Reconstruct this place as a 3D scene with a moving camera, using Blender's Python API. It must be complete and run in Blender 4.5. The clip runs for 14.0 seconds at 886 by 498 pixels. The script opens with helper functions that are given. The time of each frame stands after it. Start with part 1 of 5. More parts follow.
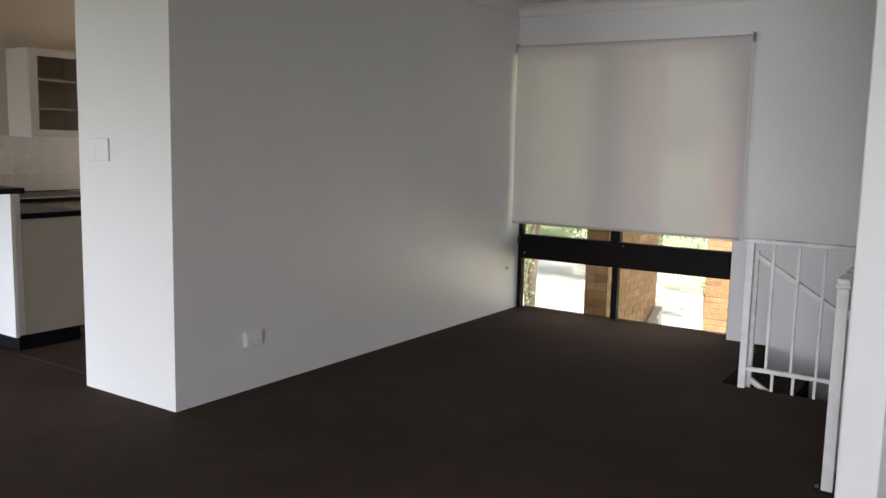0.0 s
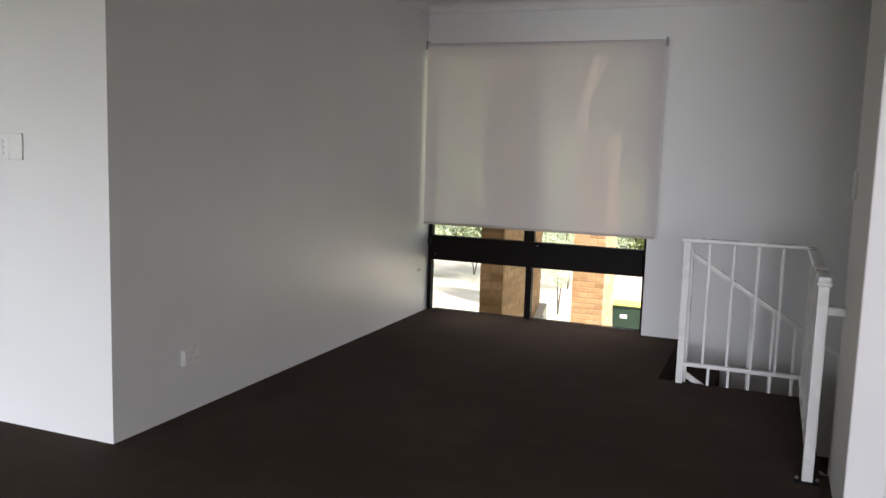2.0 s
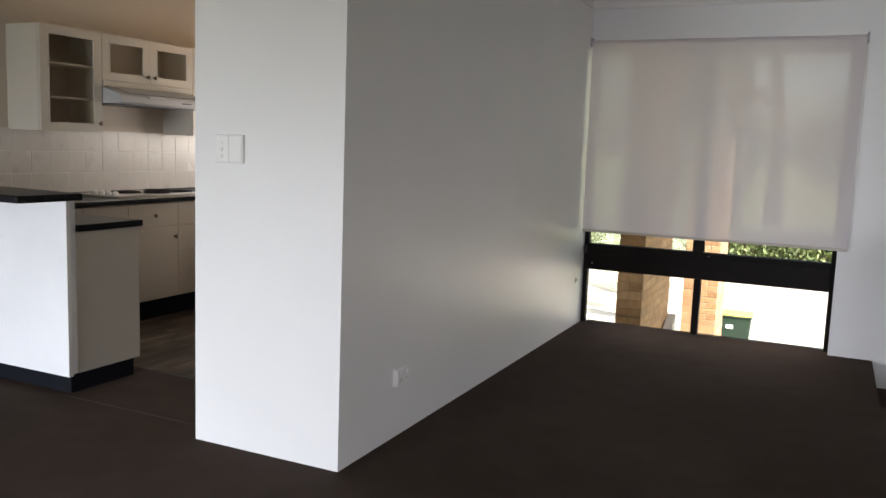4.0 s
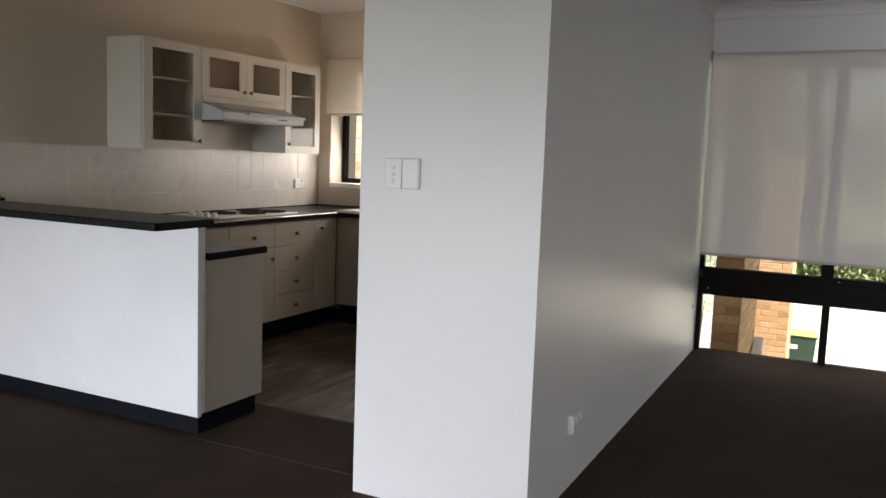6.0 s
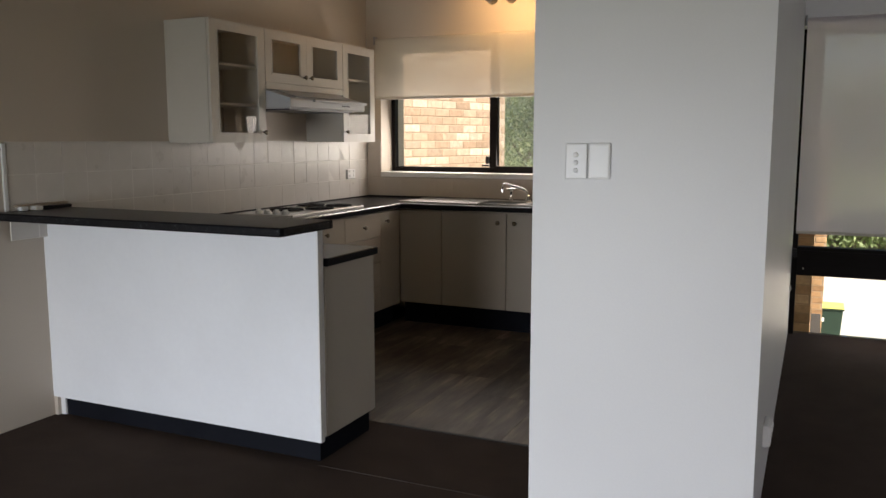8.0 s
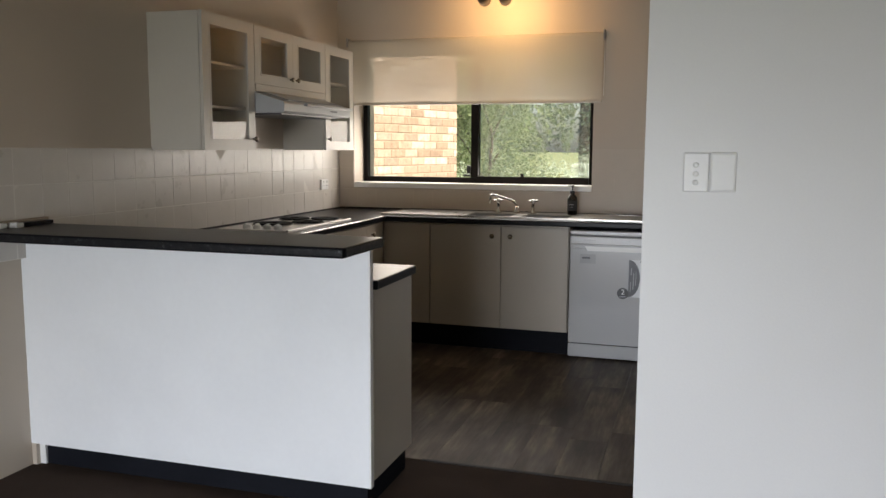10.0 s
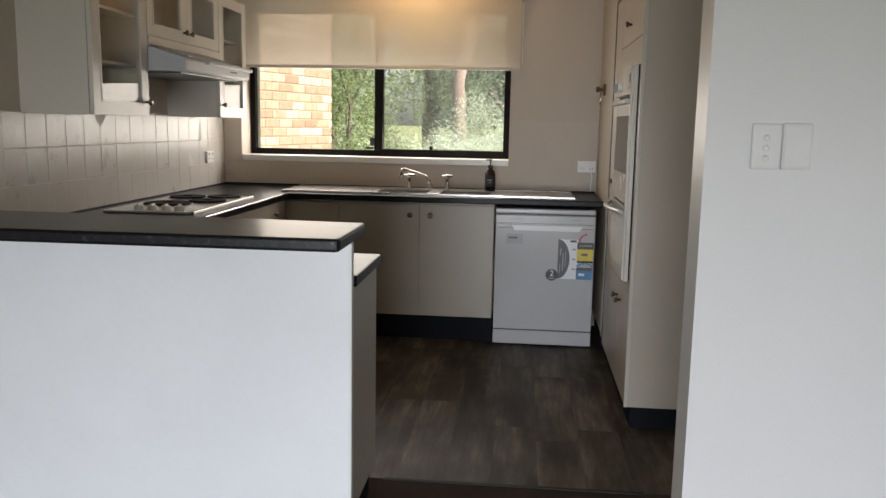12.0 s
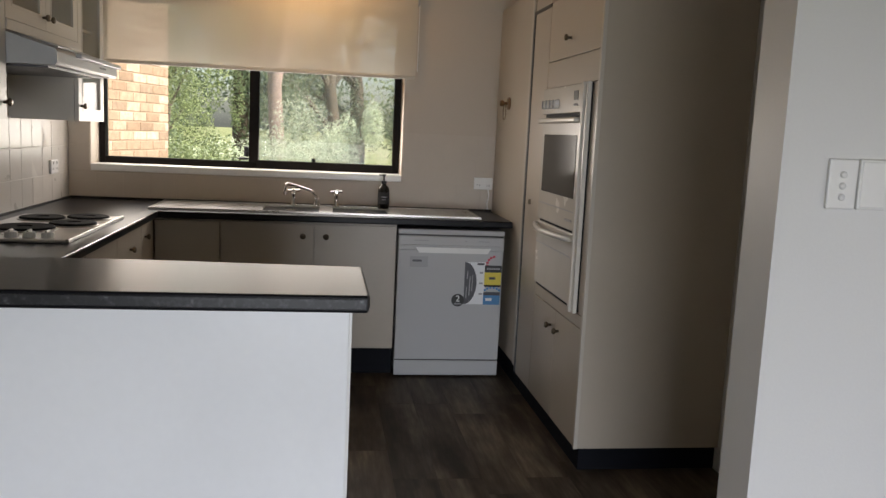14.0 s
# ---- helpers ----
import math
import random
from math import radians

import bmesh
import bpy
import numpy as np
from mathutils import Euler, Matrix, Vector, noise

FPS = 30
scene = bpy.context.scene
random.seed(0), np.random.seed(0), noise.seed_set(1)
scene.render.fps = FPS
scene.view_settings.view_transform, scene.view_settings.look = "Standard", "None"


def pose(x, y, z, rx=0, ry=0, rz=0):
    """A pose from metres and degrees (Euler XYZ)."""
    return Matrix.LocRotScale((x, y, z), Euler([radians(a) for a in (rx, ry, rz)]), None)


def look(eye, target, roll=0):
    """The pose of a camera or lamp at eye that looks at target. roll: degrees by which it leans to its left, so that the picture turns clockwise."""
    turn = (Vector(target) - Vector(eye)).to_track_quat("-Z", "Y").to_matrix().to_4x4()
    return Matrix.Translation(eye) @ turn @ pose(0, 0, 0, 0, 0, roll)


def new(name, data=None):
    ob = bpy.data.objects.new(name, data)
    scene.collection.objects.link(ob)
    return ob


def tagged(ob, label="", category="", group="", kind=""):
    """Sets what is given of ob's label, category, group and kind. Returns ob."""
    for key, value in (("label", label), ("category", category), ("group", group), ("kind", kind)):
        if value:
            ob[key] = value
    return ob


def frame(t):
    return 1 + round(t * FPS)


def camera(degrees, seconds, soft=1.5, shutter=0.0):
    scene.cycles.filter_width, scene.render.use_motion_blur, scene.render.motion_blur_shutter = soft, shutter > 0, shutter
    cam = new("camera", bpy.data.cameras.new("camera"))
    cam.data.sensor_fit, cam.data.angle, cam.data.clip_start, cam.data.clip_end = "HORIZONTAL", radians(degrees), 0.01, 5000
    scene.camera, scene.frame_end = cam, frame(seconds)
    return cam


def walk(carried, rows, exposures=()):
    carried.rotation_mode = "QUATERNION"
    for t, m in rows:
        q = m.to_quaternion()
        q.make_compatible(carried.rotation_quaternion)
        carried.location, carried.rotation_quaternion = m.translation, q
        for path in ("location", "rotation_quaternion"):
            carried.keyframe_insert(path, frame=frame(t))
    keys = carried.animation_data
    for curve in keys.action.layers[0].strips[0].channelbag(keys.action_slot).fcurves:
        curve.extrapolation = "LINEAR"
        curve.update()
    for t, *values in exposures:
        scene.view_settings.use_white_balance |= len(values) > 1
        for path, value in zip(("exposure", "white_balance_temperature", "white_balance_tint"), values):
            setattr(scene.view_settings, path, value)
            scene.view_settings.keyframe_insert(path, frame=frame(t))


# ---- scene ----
cam = camera(56.5, 14.0)
PATH = [
    (0, (3.295, -2.591, 1.359), (2.199, -0.937, 1.107), 1.3),
    (0.5, (3.109, -2.558, 1.365), (2.214, -0.785, 1.134), -0.2),
    (1, (2.954, -2.598, 1.359), (2.176, -0.769, 1.132), 0.1),
    (1.5, (2.774, -2.671, 1.357), (2.066, -0.816, 1.119), 0.9),
    (2, (2.624, -2.731, 1.353), (1.891, -0.887, 1.106), 1.8),
    (2.5, (2.404, -2.71, 1.337), (1.598, -0.897, 1.091), 2.2),
    (3, (2.215, -2.716, 1.33), (1.373, -0.92, 1.071), 2.2),
    (3.2, (2.097, -2.72, 1.322), (1.257, -0.924, 1.065), 1.7),
    (5.3, (1.256, -2.788, 1.369), (0.401, -0.995, 1.139), 2.9),
    (5.5, (1.157, -2.761, 1.368), (0.3, -0.969, 1.136), 2.8),
    (6, (0.971, -2.74, 1.363), (0.093, -0.957, 1.14), 2.1),
    (6.5, (0.754, -2.68, 1.367), (-0.148, -0.907, 1.165), 1.3),
    (7, (0.505, -2.7, 1.375), (-0.362, -0.911, 1.153), 0.5),
    (7.5, (0.318, -2.714, 1.37), (-0.49, -0.902, 1.113), 0.2),
    (8, (0.13, -2.678, 1.364), (-0.687, -0.872, 1.1), 0.0),
    (8.2, (0.049, -2.642, 1.367), (-0.77, -0.836, 1.109), 0.1),
    (10.3, (-0.696, -2.566, 1.354), (-1.239, -0.657, 1.108), 0.4),
    (10.5, (-0.77, -2.515, 1.349), (-1.288, -0.599, 1.098), 0.5),
    (11, (-0.904, -2.429, 1.342), (-1.337, -0.496, 1.064), 0.7),
    (11.5, (-1.083, -2.313, 1.342), (-1.373, -0.354, 1.061), 0.2),
    (12, (-1.216, -2.211, 1.336), (-1.402, -0.243, 1.034), 1.1),
    (12.5, (-1.32, -2.041, 1.341), (-1.438, -0.065, 1.052), 2.1),
    (13, (-1.431, -1.902, 1.345), (-1.476, 0.079, 1.073), 2.9),
    (13.5, (-1.618, -1.839, 1.362), (-1.523, 0.14, 1.091), 2.6),
    (14, (-1.783, -1.769, 1.364), (-1.492, 0.19, 1.088), 2.7),
]
walk(cam, [(t, look(eye, target, roll)) for t, eye, target, roll in PATH], exposures=[(0, 1.55, 6550, 15), (1, 1.35, 6550, 15), (2, 1.45, 6550, 15), (3, 1.6, 6550, 15.5), (5.5, 1.42, 6550, 15), (7, 1.12, 6600, 15), (7.5, 1.1, 6600, 15), (8, 0.95, 6600, 15), (10.5, 1.13, 6600, 13.5), (12, 1.16, 6600, 13.5), (14, 0.98, 6600, 15)])

# world, sun, window light, exposure
world = bpy.data.worlds.new("sky")
scene.world = world
world.use_nodes = True
wt = world.node_tree
sky = wt.nodes.new("ShaderNodeTexSky")
sky.sky_type, sky.sun_disc, sky.sun_elevation, sky.sun_rotation = "NISHITA", False, radians(43), radians(120)
sky.air_density, sky.dust_density = 1.0, 2.8
wt.links.new(sky.outputs[0], wt.nodes["Background"].inputs[0])
wt.nodes["Background"].inputs[1].default_value = 0.15

sun = new("sun", bpy.data.lights.new("sun", "SUN"))
sun.data.energy, sun.data.angle, sun.data.color = 5.0, radians(2), (1.0, 0.95, 0.86)
sun.matrix_world = look((28, -16, 30), (0, 0, 0))

# daylight that comes in by the two wide openings behind the walk
def window_light(name, eye, target, w, h, power, color, spread=180):
    d = bpy.data.lights.new(name, "AREA")
    d.shape, d.size, d.size_y, d.energy, d.color = "RECTANGLE", w, h, power, color
    d.spread = radians(spread)
    ob = new(name, d)
    ob.matrix_world = look(eye, target)
    return ob

window_light("rear_door_daylight", (-1.75, -5.42, 0.62), (-1.65, 0, -1.25), 2.1, 1.1, 27.5, (0.85, 0.92, 1.0), 82)
window_light("rear_window_daylight", (3.9, -5.42, 1.2), (3.9, 0, -1.2), 2.2, 1.6, 33, (0.9, 0.92, 1.0), 103)
window_light("kitchen_window_daylight", (-2.2, 3.45, 1.36), (-2.3, 0, 0.7), 1.7, 0.42, 7.0, (1.0, 0.94, 0.85))
window_light("front_window_daylight", (0.98, 3.49, 0.29), (0.98, 2.49, -0.41), 1.5, 0.5, 0.9, (1.0, 0.84, 0.7), 150)

# ---------------------------------------------------------------- materials
def mat(name):
    m = bpy.data.materials.new(name)
    m.use_nodes = True
    return m, m.node_tree, m.node_tree.nodes["Principled BSDF"]

def node(t, kind, **inputs):
    n = t.nodes.new(kind)
    for k, v in inputs.items():
        n.inputs[k.replace("_", " ")].default_value = v
    return n

def coords(t, scale=(1, 1, 1), shift=False):
    g = t.nodes.new("ShaderNodeNewGeometry")
    mp = t.nodes.new("ShaderNodeMapping")
    mp.inputs["Scale"].default_value = scale
    t.links.new(g.outputs["Position"], mp.inputs["Vector"])
    if shift:
        o = t.nodes.new("ShaderNodeObjectInfo")
        mul = t.nodes.new("ShaderNodeVectorMath")
        mul.operation = "SCALE"
        mul.inputs["Scale"].default_value = 37.0
        cx = t.nodes.new("ShaderNodeCombineXYZ")
        for i in range(3):
            t.links.new(o.outputs["Random"], cx.inputs[i])
        t.links.new(cx.outputs[0], mul.inputs[0])
        t.links.new(mul.outputs[0], mp.inputs["Location"])
    return mp.outputs[0]

def noise_tex(t, vec, scale, detail=4, rough=0.55):
    n = node(t, "ShaderNodeTexNoise", Scale=scale, Detail=detail, Roughness=rough)
    t.links.new(vec, n.inputs["Vector"])
    return n.outputs["Fac"]

def ramp(t, fac, stops):
    r = t.nodes.new("ShaderNodeValToRGB")
    e = r.color_ramp.elements
    while len(e) < len(stops):
        e.new(0.5)
    for el, (p, c) in zip(e, stops):
        el.position, el.color = p, (*c, 1)
    t.links.new(fac, r.inputs[0])
    return r.outputs[0]

def mix(t, fac, a, b, mode="MIX"):
    m = t.nodes.new("ShaderNodeMix")
    m.data_type, m.blend_type = "RGBA", mode
    for sock, v in ((m.inputs["Factor"], fac), (m.inputs["A"], a), (m.inputs["B"], b)):
        if isinstance(v, (int, float)):
            sock.default_value = v
        elif isinstance(v, tuple):
            sock.default_value = (*v, 1)
        else:
            t.links.new(v, sock)
    return m.outputs["Result"]

def bump(t, b, height, strength, dist):
    n = node(t, "ShaderNodeBump", Strength=strength, Distance=dist)
    t.links.new(height, n.inputs["Height"])
    t.links.new(n.outputs[0], b.inputs["Normal"])

def surface(name, color, rough=0.5, var=0.06, big=1.2, fine=60.0, relief=0.15, depth=0.001, metal=0.0, shift=False, coat=0.0, spec=0.5):
    """A plain finish with soft blotches, fine grain and slight relief."""
    m, t, b = mat(name)
    v = coords(t, shift=shift)
    n1, n2 = noise_tex(t, v, big, 3), noise_tex(t, v, fine, 3)
    dark = tuple(c * (1 - var) for c in color)
    lite = tuple(min(1, c * (1 + var)) for c in color)
    c1 = ramp(t, n1, [(0.3, dark), (0.7, lite)])
    c2 = ramp(t, n2, [(0.3, (1 - var * 0.6,) * 3), (0.7, (1,) * 3)])
    t.links.new(mix(t, 1.0, c1, c2, "MULTIPLY"), b.inputs["Base Color"])
    r = t.nodes.new("ShaderNodeMapRange")
    r.inputs["To Min"].default_value, r.inputs["To Max"].default_value = max(0.02, rough - 0.08), min(1, rough + 0.08)
    t.links.new(n1, r.inputs["Value"])
    t.links.new(r.outputs[0], b.inputs["Roughness"])
    b.inputs["Metallic"].default_value = metal
    b.inputs["Coat Weight"].default_value = coat
    b.inputs["Specular IOR Level"].default_value = spec
    if relief:
        bump(t, b, n2, relief, depth)
    return m

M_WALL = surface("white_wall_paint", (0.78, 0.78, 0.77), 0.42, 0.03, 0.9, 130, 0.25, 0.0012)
# kitchen wall cream, darkened and warmed to carry the room's dim warm light
M_KWALL = surface("cream_paint_dimmed_for_kitchen", (0.53, 0.46, 0.38), 0.5, 0.03, 0.9, 130, 0.25, 0.0012)
M_CEIL = surface("ceiling_paint", (0.8, 0.79, 0.77), 0.8, 0.02, 0.7, 90, 0.2, 0.001)
M_TRIM = surface("white_gloss_trim", (0.8, 0.8, 0.78), 0.3, 0.03)
M_RAIL = surface("white_enamel_rail", (0.88, 0.88, 0.86), 0.28, 0.05, 6, 80, 0.2)
M_PANEL = surface("white_laminate_panel", (0.81, 0.825, 0.84), 0.35, 0.03, 2.2, 40, 0.05)
M_CREAM = surface("cream_cabinet_melamine", (0.45, 0.397, 0.325), 0.38, 0.03, 2.5, 50, 0.05)
M_FRAME_CREAM = surface("cream_door_frame", (0.51, 0.475, 0.415), 0.35, 0.03, 3, 50, 0.05)
M_KICK = surface("black_kickboard", (0.009, 0.01, 0.014), 0.6, 0.15, 4, 60, 0.1, spec=0.08)
M_BRONZE = surface("dark_bronze_aluminium", (0.011, 0.009, 0.008), 0.55, 0.15, 5, 90, 0.1, spec=0.08)
M_BLACK = surface("black_plastic", (0.01, 0.01, 0.01), 0.35, 0.1)
M_PLATE = surface("black_cast_iron", (0.008, 0.0075, 0.0075), 0.72, 0.2, 20, 120, 0.3, spec=0.12)
M_WPLAST = surface("white_plastic", (0.8, 0.8, 0.78), 0.3, 0.02, 8, 100, 0.05)
# white enamel greyed to carry the low light deep in the kitchen
M_WENAM = surface("white_enamel_dimmed_to_grey", (0.49, 0.495, 0.5), 0.18, 0.015, 2, 60, 0.03, coat=0.3)
M_HOOD = surface("grey_enamel_hood", (0.42, 0.425, 0.43), 0.35, 0.05, 6, 60, 0.05)
M_STEEL = surface("brushed_stainless", (0.46, 0.44, 0.41), 0.3, 0.08, 5, 160, 0.15, metal=1.0)
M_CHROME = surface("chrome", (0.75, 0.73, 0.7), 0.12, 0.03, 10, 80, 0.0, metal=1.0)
M_BRASS = surface("tarnished_knob_metal", (0.2, 0.165, 0.12), 0.3, 0.12, 30, 120, 0.0, metal=1.0)
M_WOODHOOK = surface("brown_varnished_wood", (0.16, 0.085, 0.035), 0.4, 0.2, 14, 90, 0.2)
M_WOODPALE = surface("raw_beige_board", (0.4, 0.33, 0.25), 0.85, 0.15, 10, 90, 0.3)
# grout lifted above the tile tone to draw joints bright under grazing light
M_GROUT = surface("grout_paled_for_grazing_light", (0.74, 0.71, 0.66), 0.85, 0.1, 6, 90, 0.3)
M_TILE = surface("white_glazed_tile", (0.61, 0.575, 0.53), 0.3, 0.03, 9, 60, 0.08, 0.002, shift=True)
# duller copy of the white tile, darkened for the shade on the rear wall
M_TILE_REAR_DIM = surface("satin_tile_dimmed_for_rear_wall", (0.54, 0.475, 0.4), 0.5, 0.02, 9, 60, 0.05, 0.001)
M_OVEN = surface("off_white_oven_enamel", (0.66, 0.63, 0.57), 0.25, 0.03, 4, 60, 0.03)
M_HOB = surface("worn_white_hob_enamel", (0.6, 0.58, 0.55), 0.3, 0.06, 12, 70, 0.05)
M_SEAM = surface("brown_carpet_joint", (0.052, 0.038, 0.031), 0.95, 0.2, 6, 120, 0.3)
M_CAULK = surface("dark_stained_sealant", (0.014, 0.012, 0.01), 0.7, 0.3, 12, 90, 0.3)
M_BOTTLE = surface("dark_brown_bottle_plastic", (0.012, 0.01, 0.009), 0.2, 0.1)
M_LABEL = surface("black_paper_label", (0.03, 0.03, 0.03), 0.6, 0.1)
M_LGREY = surface("grey_print", (0.35, 0.35, 0.36), 0.4, 0.05)
M_DGREY = surface("dark_grey_print", (0.06, 0.06, 0.07), 0.35, 0.1, 30, 200)
M_YEL = surface("yellow_print", (0.75, 0.6, 0.06), 0.45, 0.03)
M_BLUE = surface("blue_print", (0.06, 0.22, 0.45), 0.45, 0.03)
M_RED = surface("red_print", (0.55, 0.03, 0.06), 0.45, 0.03)
M_OVGLASS = surface("smoked_oven_glass", (0.03, 0.026, 0.022), 0.12, 0.05, 3, 50, 0.0, spec=0.3)
M_CONC = surface("pale_concrete", (0.54, 0.49, 0.42), 0.9, 0.12, 0.4, 30, 0.4, 0.004)
M_BIN = surface("dark_green_bin_plastic", (0.02, 0.045, 0.03), 0.45, 0.1, 4, 80, 0.1)
M_BINLID = surface("yellow_green_bin_lid", (0.62, 0.6, 0.14), 0.45, 0.06, 4, 80, 0.1)
M_SLAB = surface("rough_render", (0.5, 0.48, 0.45), 0.9, 0.1, 1, 40, 0.4, 0.003)
M_STEM = surface("dark_twig_bark", (0.1, 0.08, 0.06), 0.9, 0.25, 2, 30, 0.4, 0.005)
M_BARK = surface("pale_gum_bark", (0.3, 0.22, 0.19), 0.9, 0.25, 1.2, 20, 0.5, 0.01)

def carpet():
    m, t, b = mat("dark_brown_carpet")
    v = coords(t)
    n1, n2, n3 = noise_tex(t, v, 0.9, 3), noise_tex(t, v, 7, 4), noise_tex(t, v, 260, 2)
    c = ramp(t, n1, [(0.3, (0.056, 0.039, 0.03)), (0.72, (0.084, 0.06, 0.048))])
    c = mix(t, 1.0, c, ramp(t, n2, [(0.3, (0.86,) * 3), (0.7, (1,) * 3)]), "MULTIPLY")
    c = mix(t, 1.0, c, ramp(t, n3, [(0.25, (0.62,) * 3), (0.75, (1.12,) * 3)]), "MULTIPLY")
    t.links.new(c, b.inputs["Base Color"])
    b.inputs["Roughness"].default_value = 0.95
    b.inputs["Specular IOR Level"].default_value = 0.1
    bump(t, b, n3, 0.7, 0.006)
    return m
M_CARPET = carpet()

def vinyl():
    m, t, b = mat("grey_brown_vinyl_plank")
    v = coords(t, (11, 1.3, 1), shift=True)
    v2 = coords(t, (70, 5, 1), shift=True)
    g1, g2 = noise_tex(t, v, 1.0, 6, 0.65), noise_tex(t, v2, 1.0, 5, 0.6)
    blot = noise_tex(t, coords(t, (3.2, 1.3, 1), shift=True), 1.6, 3)
    o = t.nodes.new("ShaderNodeObjectInfo")
    tone = ramp(t, o.outputs["Random"], [(0.0, (0.84,) * 3), (1.0, (1.12,) * 3)])
    c = ramp(t, g1, [(0.3, (0.05, 0.037, 0.026)), (0.5, (0.108, 0.083, 0.06)), (0.7, (0.22, 0.178, 0.133))])
    c = mix(t, 1.0, c, ramp(t, g2, [(0.3, (0.72,) * 3), (0.7, (1.1,) * 3)]), "MULTIPLY")
    c = mix(t, 1.0, c, ramp(t, blot, [(0.36, (0.5,) * 3), (0.64, (1.35,) * 3)]), "MULTIPLY")
    c = mix(t, 1.0, c, tone, "MULTIPLY")
    t.links.new(c, b.inputs["Base Color"])
    b.inputs["Roughness"].default_value = 0.48
    b.inputs["Specular IOR Level"].default_value = 0.16
    bump(t, b, g2, 0.15, 0.001)
    return m
M_VINYL = vinyl()

def laminate():
    m, t, b = mat("black_speckled_laminate")
    v = coords(t)
    n1, n2 = noise_tex(t, v, 420, 2), noise_tex(t, v, 40, 4)
    c = ramp(t, n1, [(0.45, (0.006, 0.006, 0.008)), (0.68, (0.012, 0.012, 0.014)), (0.8, (0.05, 0.05, 0.052))])
    c = mix(t, 1.0, c, ramp(t, n2, [(0.3, (0.75,) * 3), (0.7, (1.1,) * 3)]), "MULTIPLY")
    t.links.new(c, b.inputs["Base Color"])
    b.inputs["Roughness"].default_value = 0.3
    b.inputs["Specular IOR Level"].default_value = 0.13
    bump(t, b, n1, 0.12, 0.0006)
    return m
M_LAM = laminate()

def worn_laminate():
    """The same laminate with small pale chips where the edge is knocked."""
    m, t, b = mat("chipped_laminate_edge")
    v = coords(t)
    chips = noise_tex(t, v, 55, 5, 0.7)
    c = ramp(t, chips, [(0.5, (0.007, 0.007, 0.009)), (0.62, (0.018, 0.019, 0.022)), (0.72, (0.07, 0.075, 0.08))])
    t.links.new(c, b.inputs["Base Color"])
    b.inputs["Roughness"].default_value = 0.35
    b.inputs["Specular IOR Level"].default_value = 0.27
    bump(t, b, chips, 0.3, 0.001)
    return m
M_LAM_WORN = worn_laminate()

def brick(name, a, bb, cc):
    m, t, b = mat(name)
    o = t.nodes.new("ShaderNodeObjectInfo")
    v = coords(t, shift=True)
    base = ramp(t, o.outputs["Random"], [(0.0, a), (0.5, bb), (0.85, cc), (1.0, tuple(x * 0.84 for x in a))])
    n = noise_tex(t, v, 18, 5)
    c = mix(t, 1.0, base, ramp(t, n, [(0.25, (0.7,) * 3), (0.75, (1.15,) * 3)]), "MULTIPLY")
    t.links.new(c, b.inputs["Base Color"])
    b.inputs["Roughness"].default_value = 0.9
    bump(t, b, n, 0.5, 0.004)
    return m
M_BRICK_WARM = brick("orange_brown_brick", (0.36, 0.24, 0.16), (0.48, 0.345, 0.245), (0.58, 0.46, 0.355))
M_BRICK_DARK = brick("brown_brick", (0.31, 0.175, 0.09), (0.4, 0.235, 0.12), (0.46, 0.29, 0.165))
M_BRICK_RED = brick("orange_brick", (0.42, 0.23, 0.11), (0.48, 0.28, 0.14), (0.53, 0.34, 0.19))
M_MORTAR_BROWN = surface("brown_mortar", (0.3, 0.19, 0.11), 0.95, 0.1, 4, 60, 0.4, 0.003)
M_MORTAR = surface("sandy_mortar", (0.36, 0.26, 0.18), 0.95, 0.1, 4, 60, 0.4, 0.003)

def leaf(name, a, bb):
    m, t, b = mat(name)
    g = t.nodes.new("ShaderNodeNewGeometry")
    c = ramp(t, g.outputs["Random Per Island"], [(0.0, a), (1.0, bb)])
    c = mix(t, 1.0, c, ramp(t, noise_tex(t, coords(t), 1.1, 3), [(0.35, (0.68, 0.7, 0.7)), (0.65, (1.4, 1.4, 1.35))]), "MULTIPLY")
    t.links.new(c, b.inputs["Base Color"])
    b.inputs["Roughness"].default_value = 0.6
    tr = t.nodes.new("ShaderNodeBsdfTranslucent")
    t.links.new(c, tr.inputs["Color"])
    ms = t.nodes.new("ShaderNodeMixShader")
    ms.inputs[0].default_value = 0.45
    t.links.new(b.outputs[0], ms.inputs[1])
    t.links.new(tr.outputs[0], ms.inputs[2])
    t.links.new(ms.outputs[0], t.nodes["Material Output"].inputs["Surface"])
    return m
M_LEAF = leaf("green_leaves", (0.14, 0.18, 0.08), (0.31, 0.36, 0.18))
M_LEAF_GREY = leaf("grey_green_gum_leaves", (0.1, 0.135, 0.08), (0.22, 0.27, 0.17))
# leaf green lifted almost to white, so the colour itself holds the glare
M_LEAF_GLARE = leaf("glare_paled_green_leaves", (0.44, 0.5, 0.36), (0.7, 0.74, 0.6))

def lawn():
    m, t, b = mat("dry_lawn")
    v = coords(t)
    c = ramp(t, noise_tex(t, v, 0.35, 4), [(0.3, (0.16, 0.2, 0.06)), (0.7, (0.34, 0.33, 0.14))])
    c = mix(t, 1.0, c, ramp(t, noise_tex(t, v, 9, 4), [(0.3, (0.7,) * 3), (0.7, (1.1,) * 3)]), "MULTIPLY")
    t.links.new(c, b.inputs["Base Color"])
    b.inputs["Roughness"].default_value = 0.95
    return m
M_LAWN = lawn()

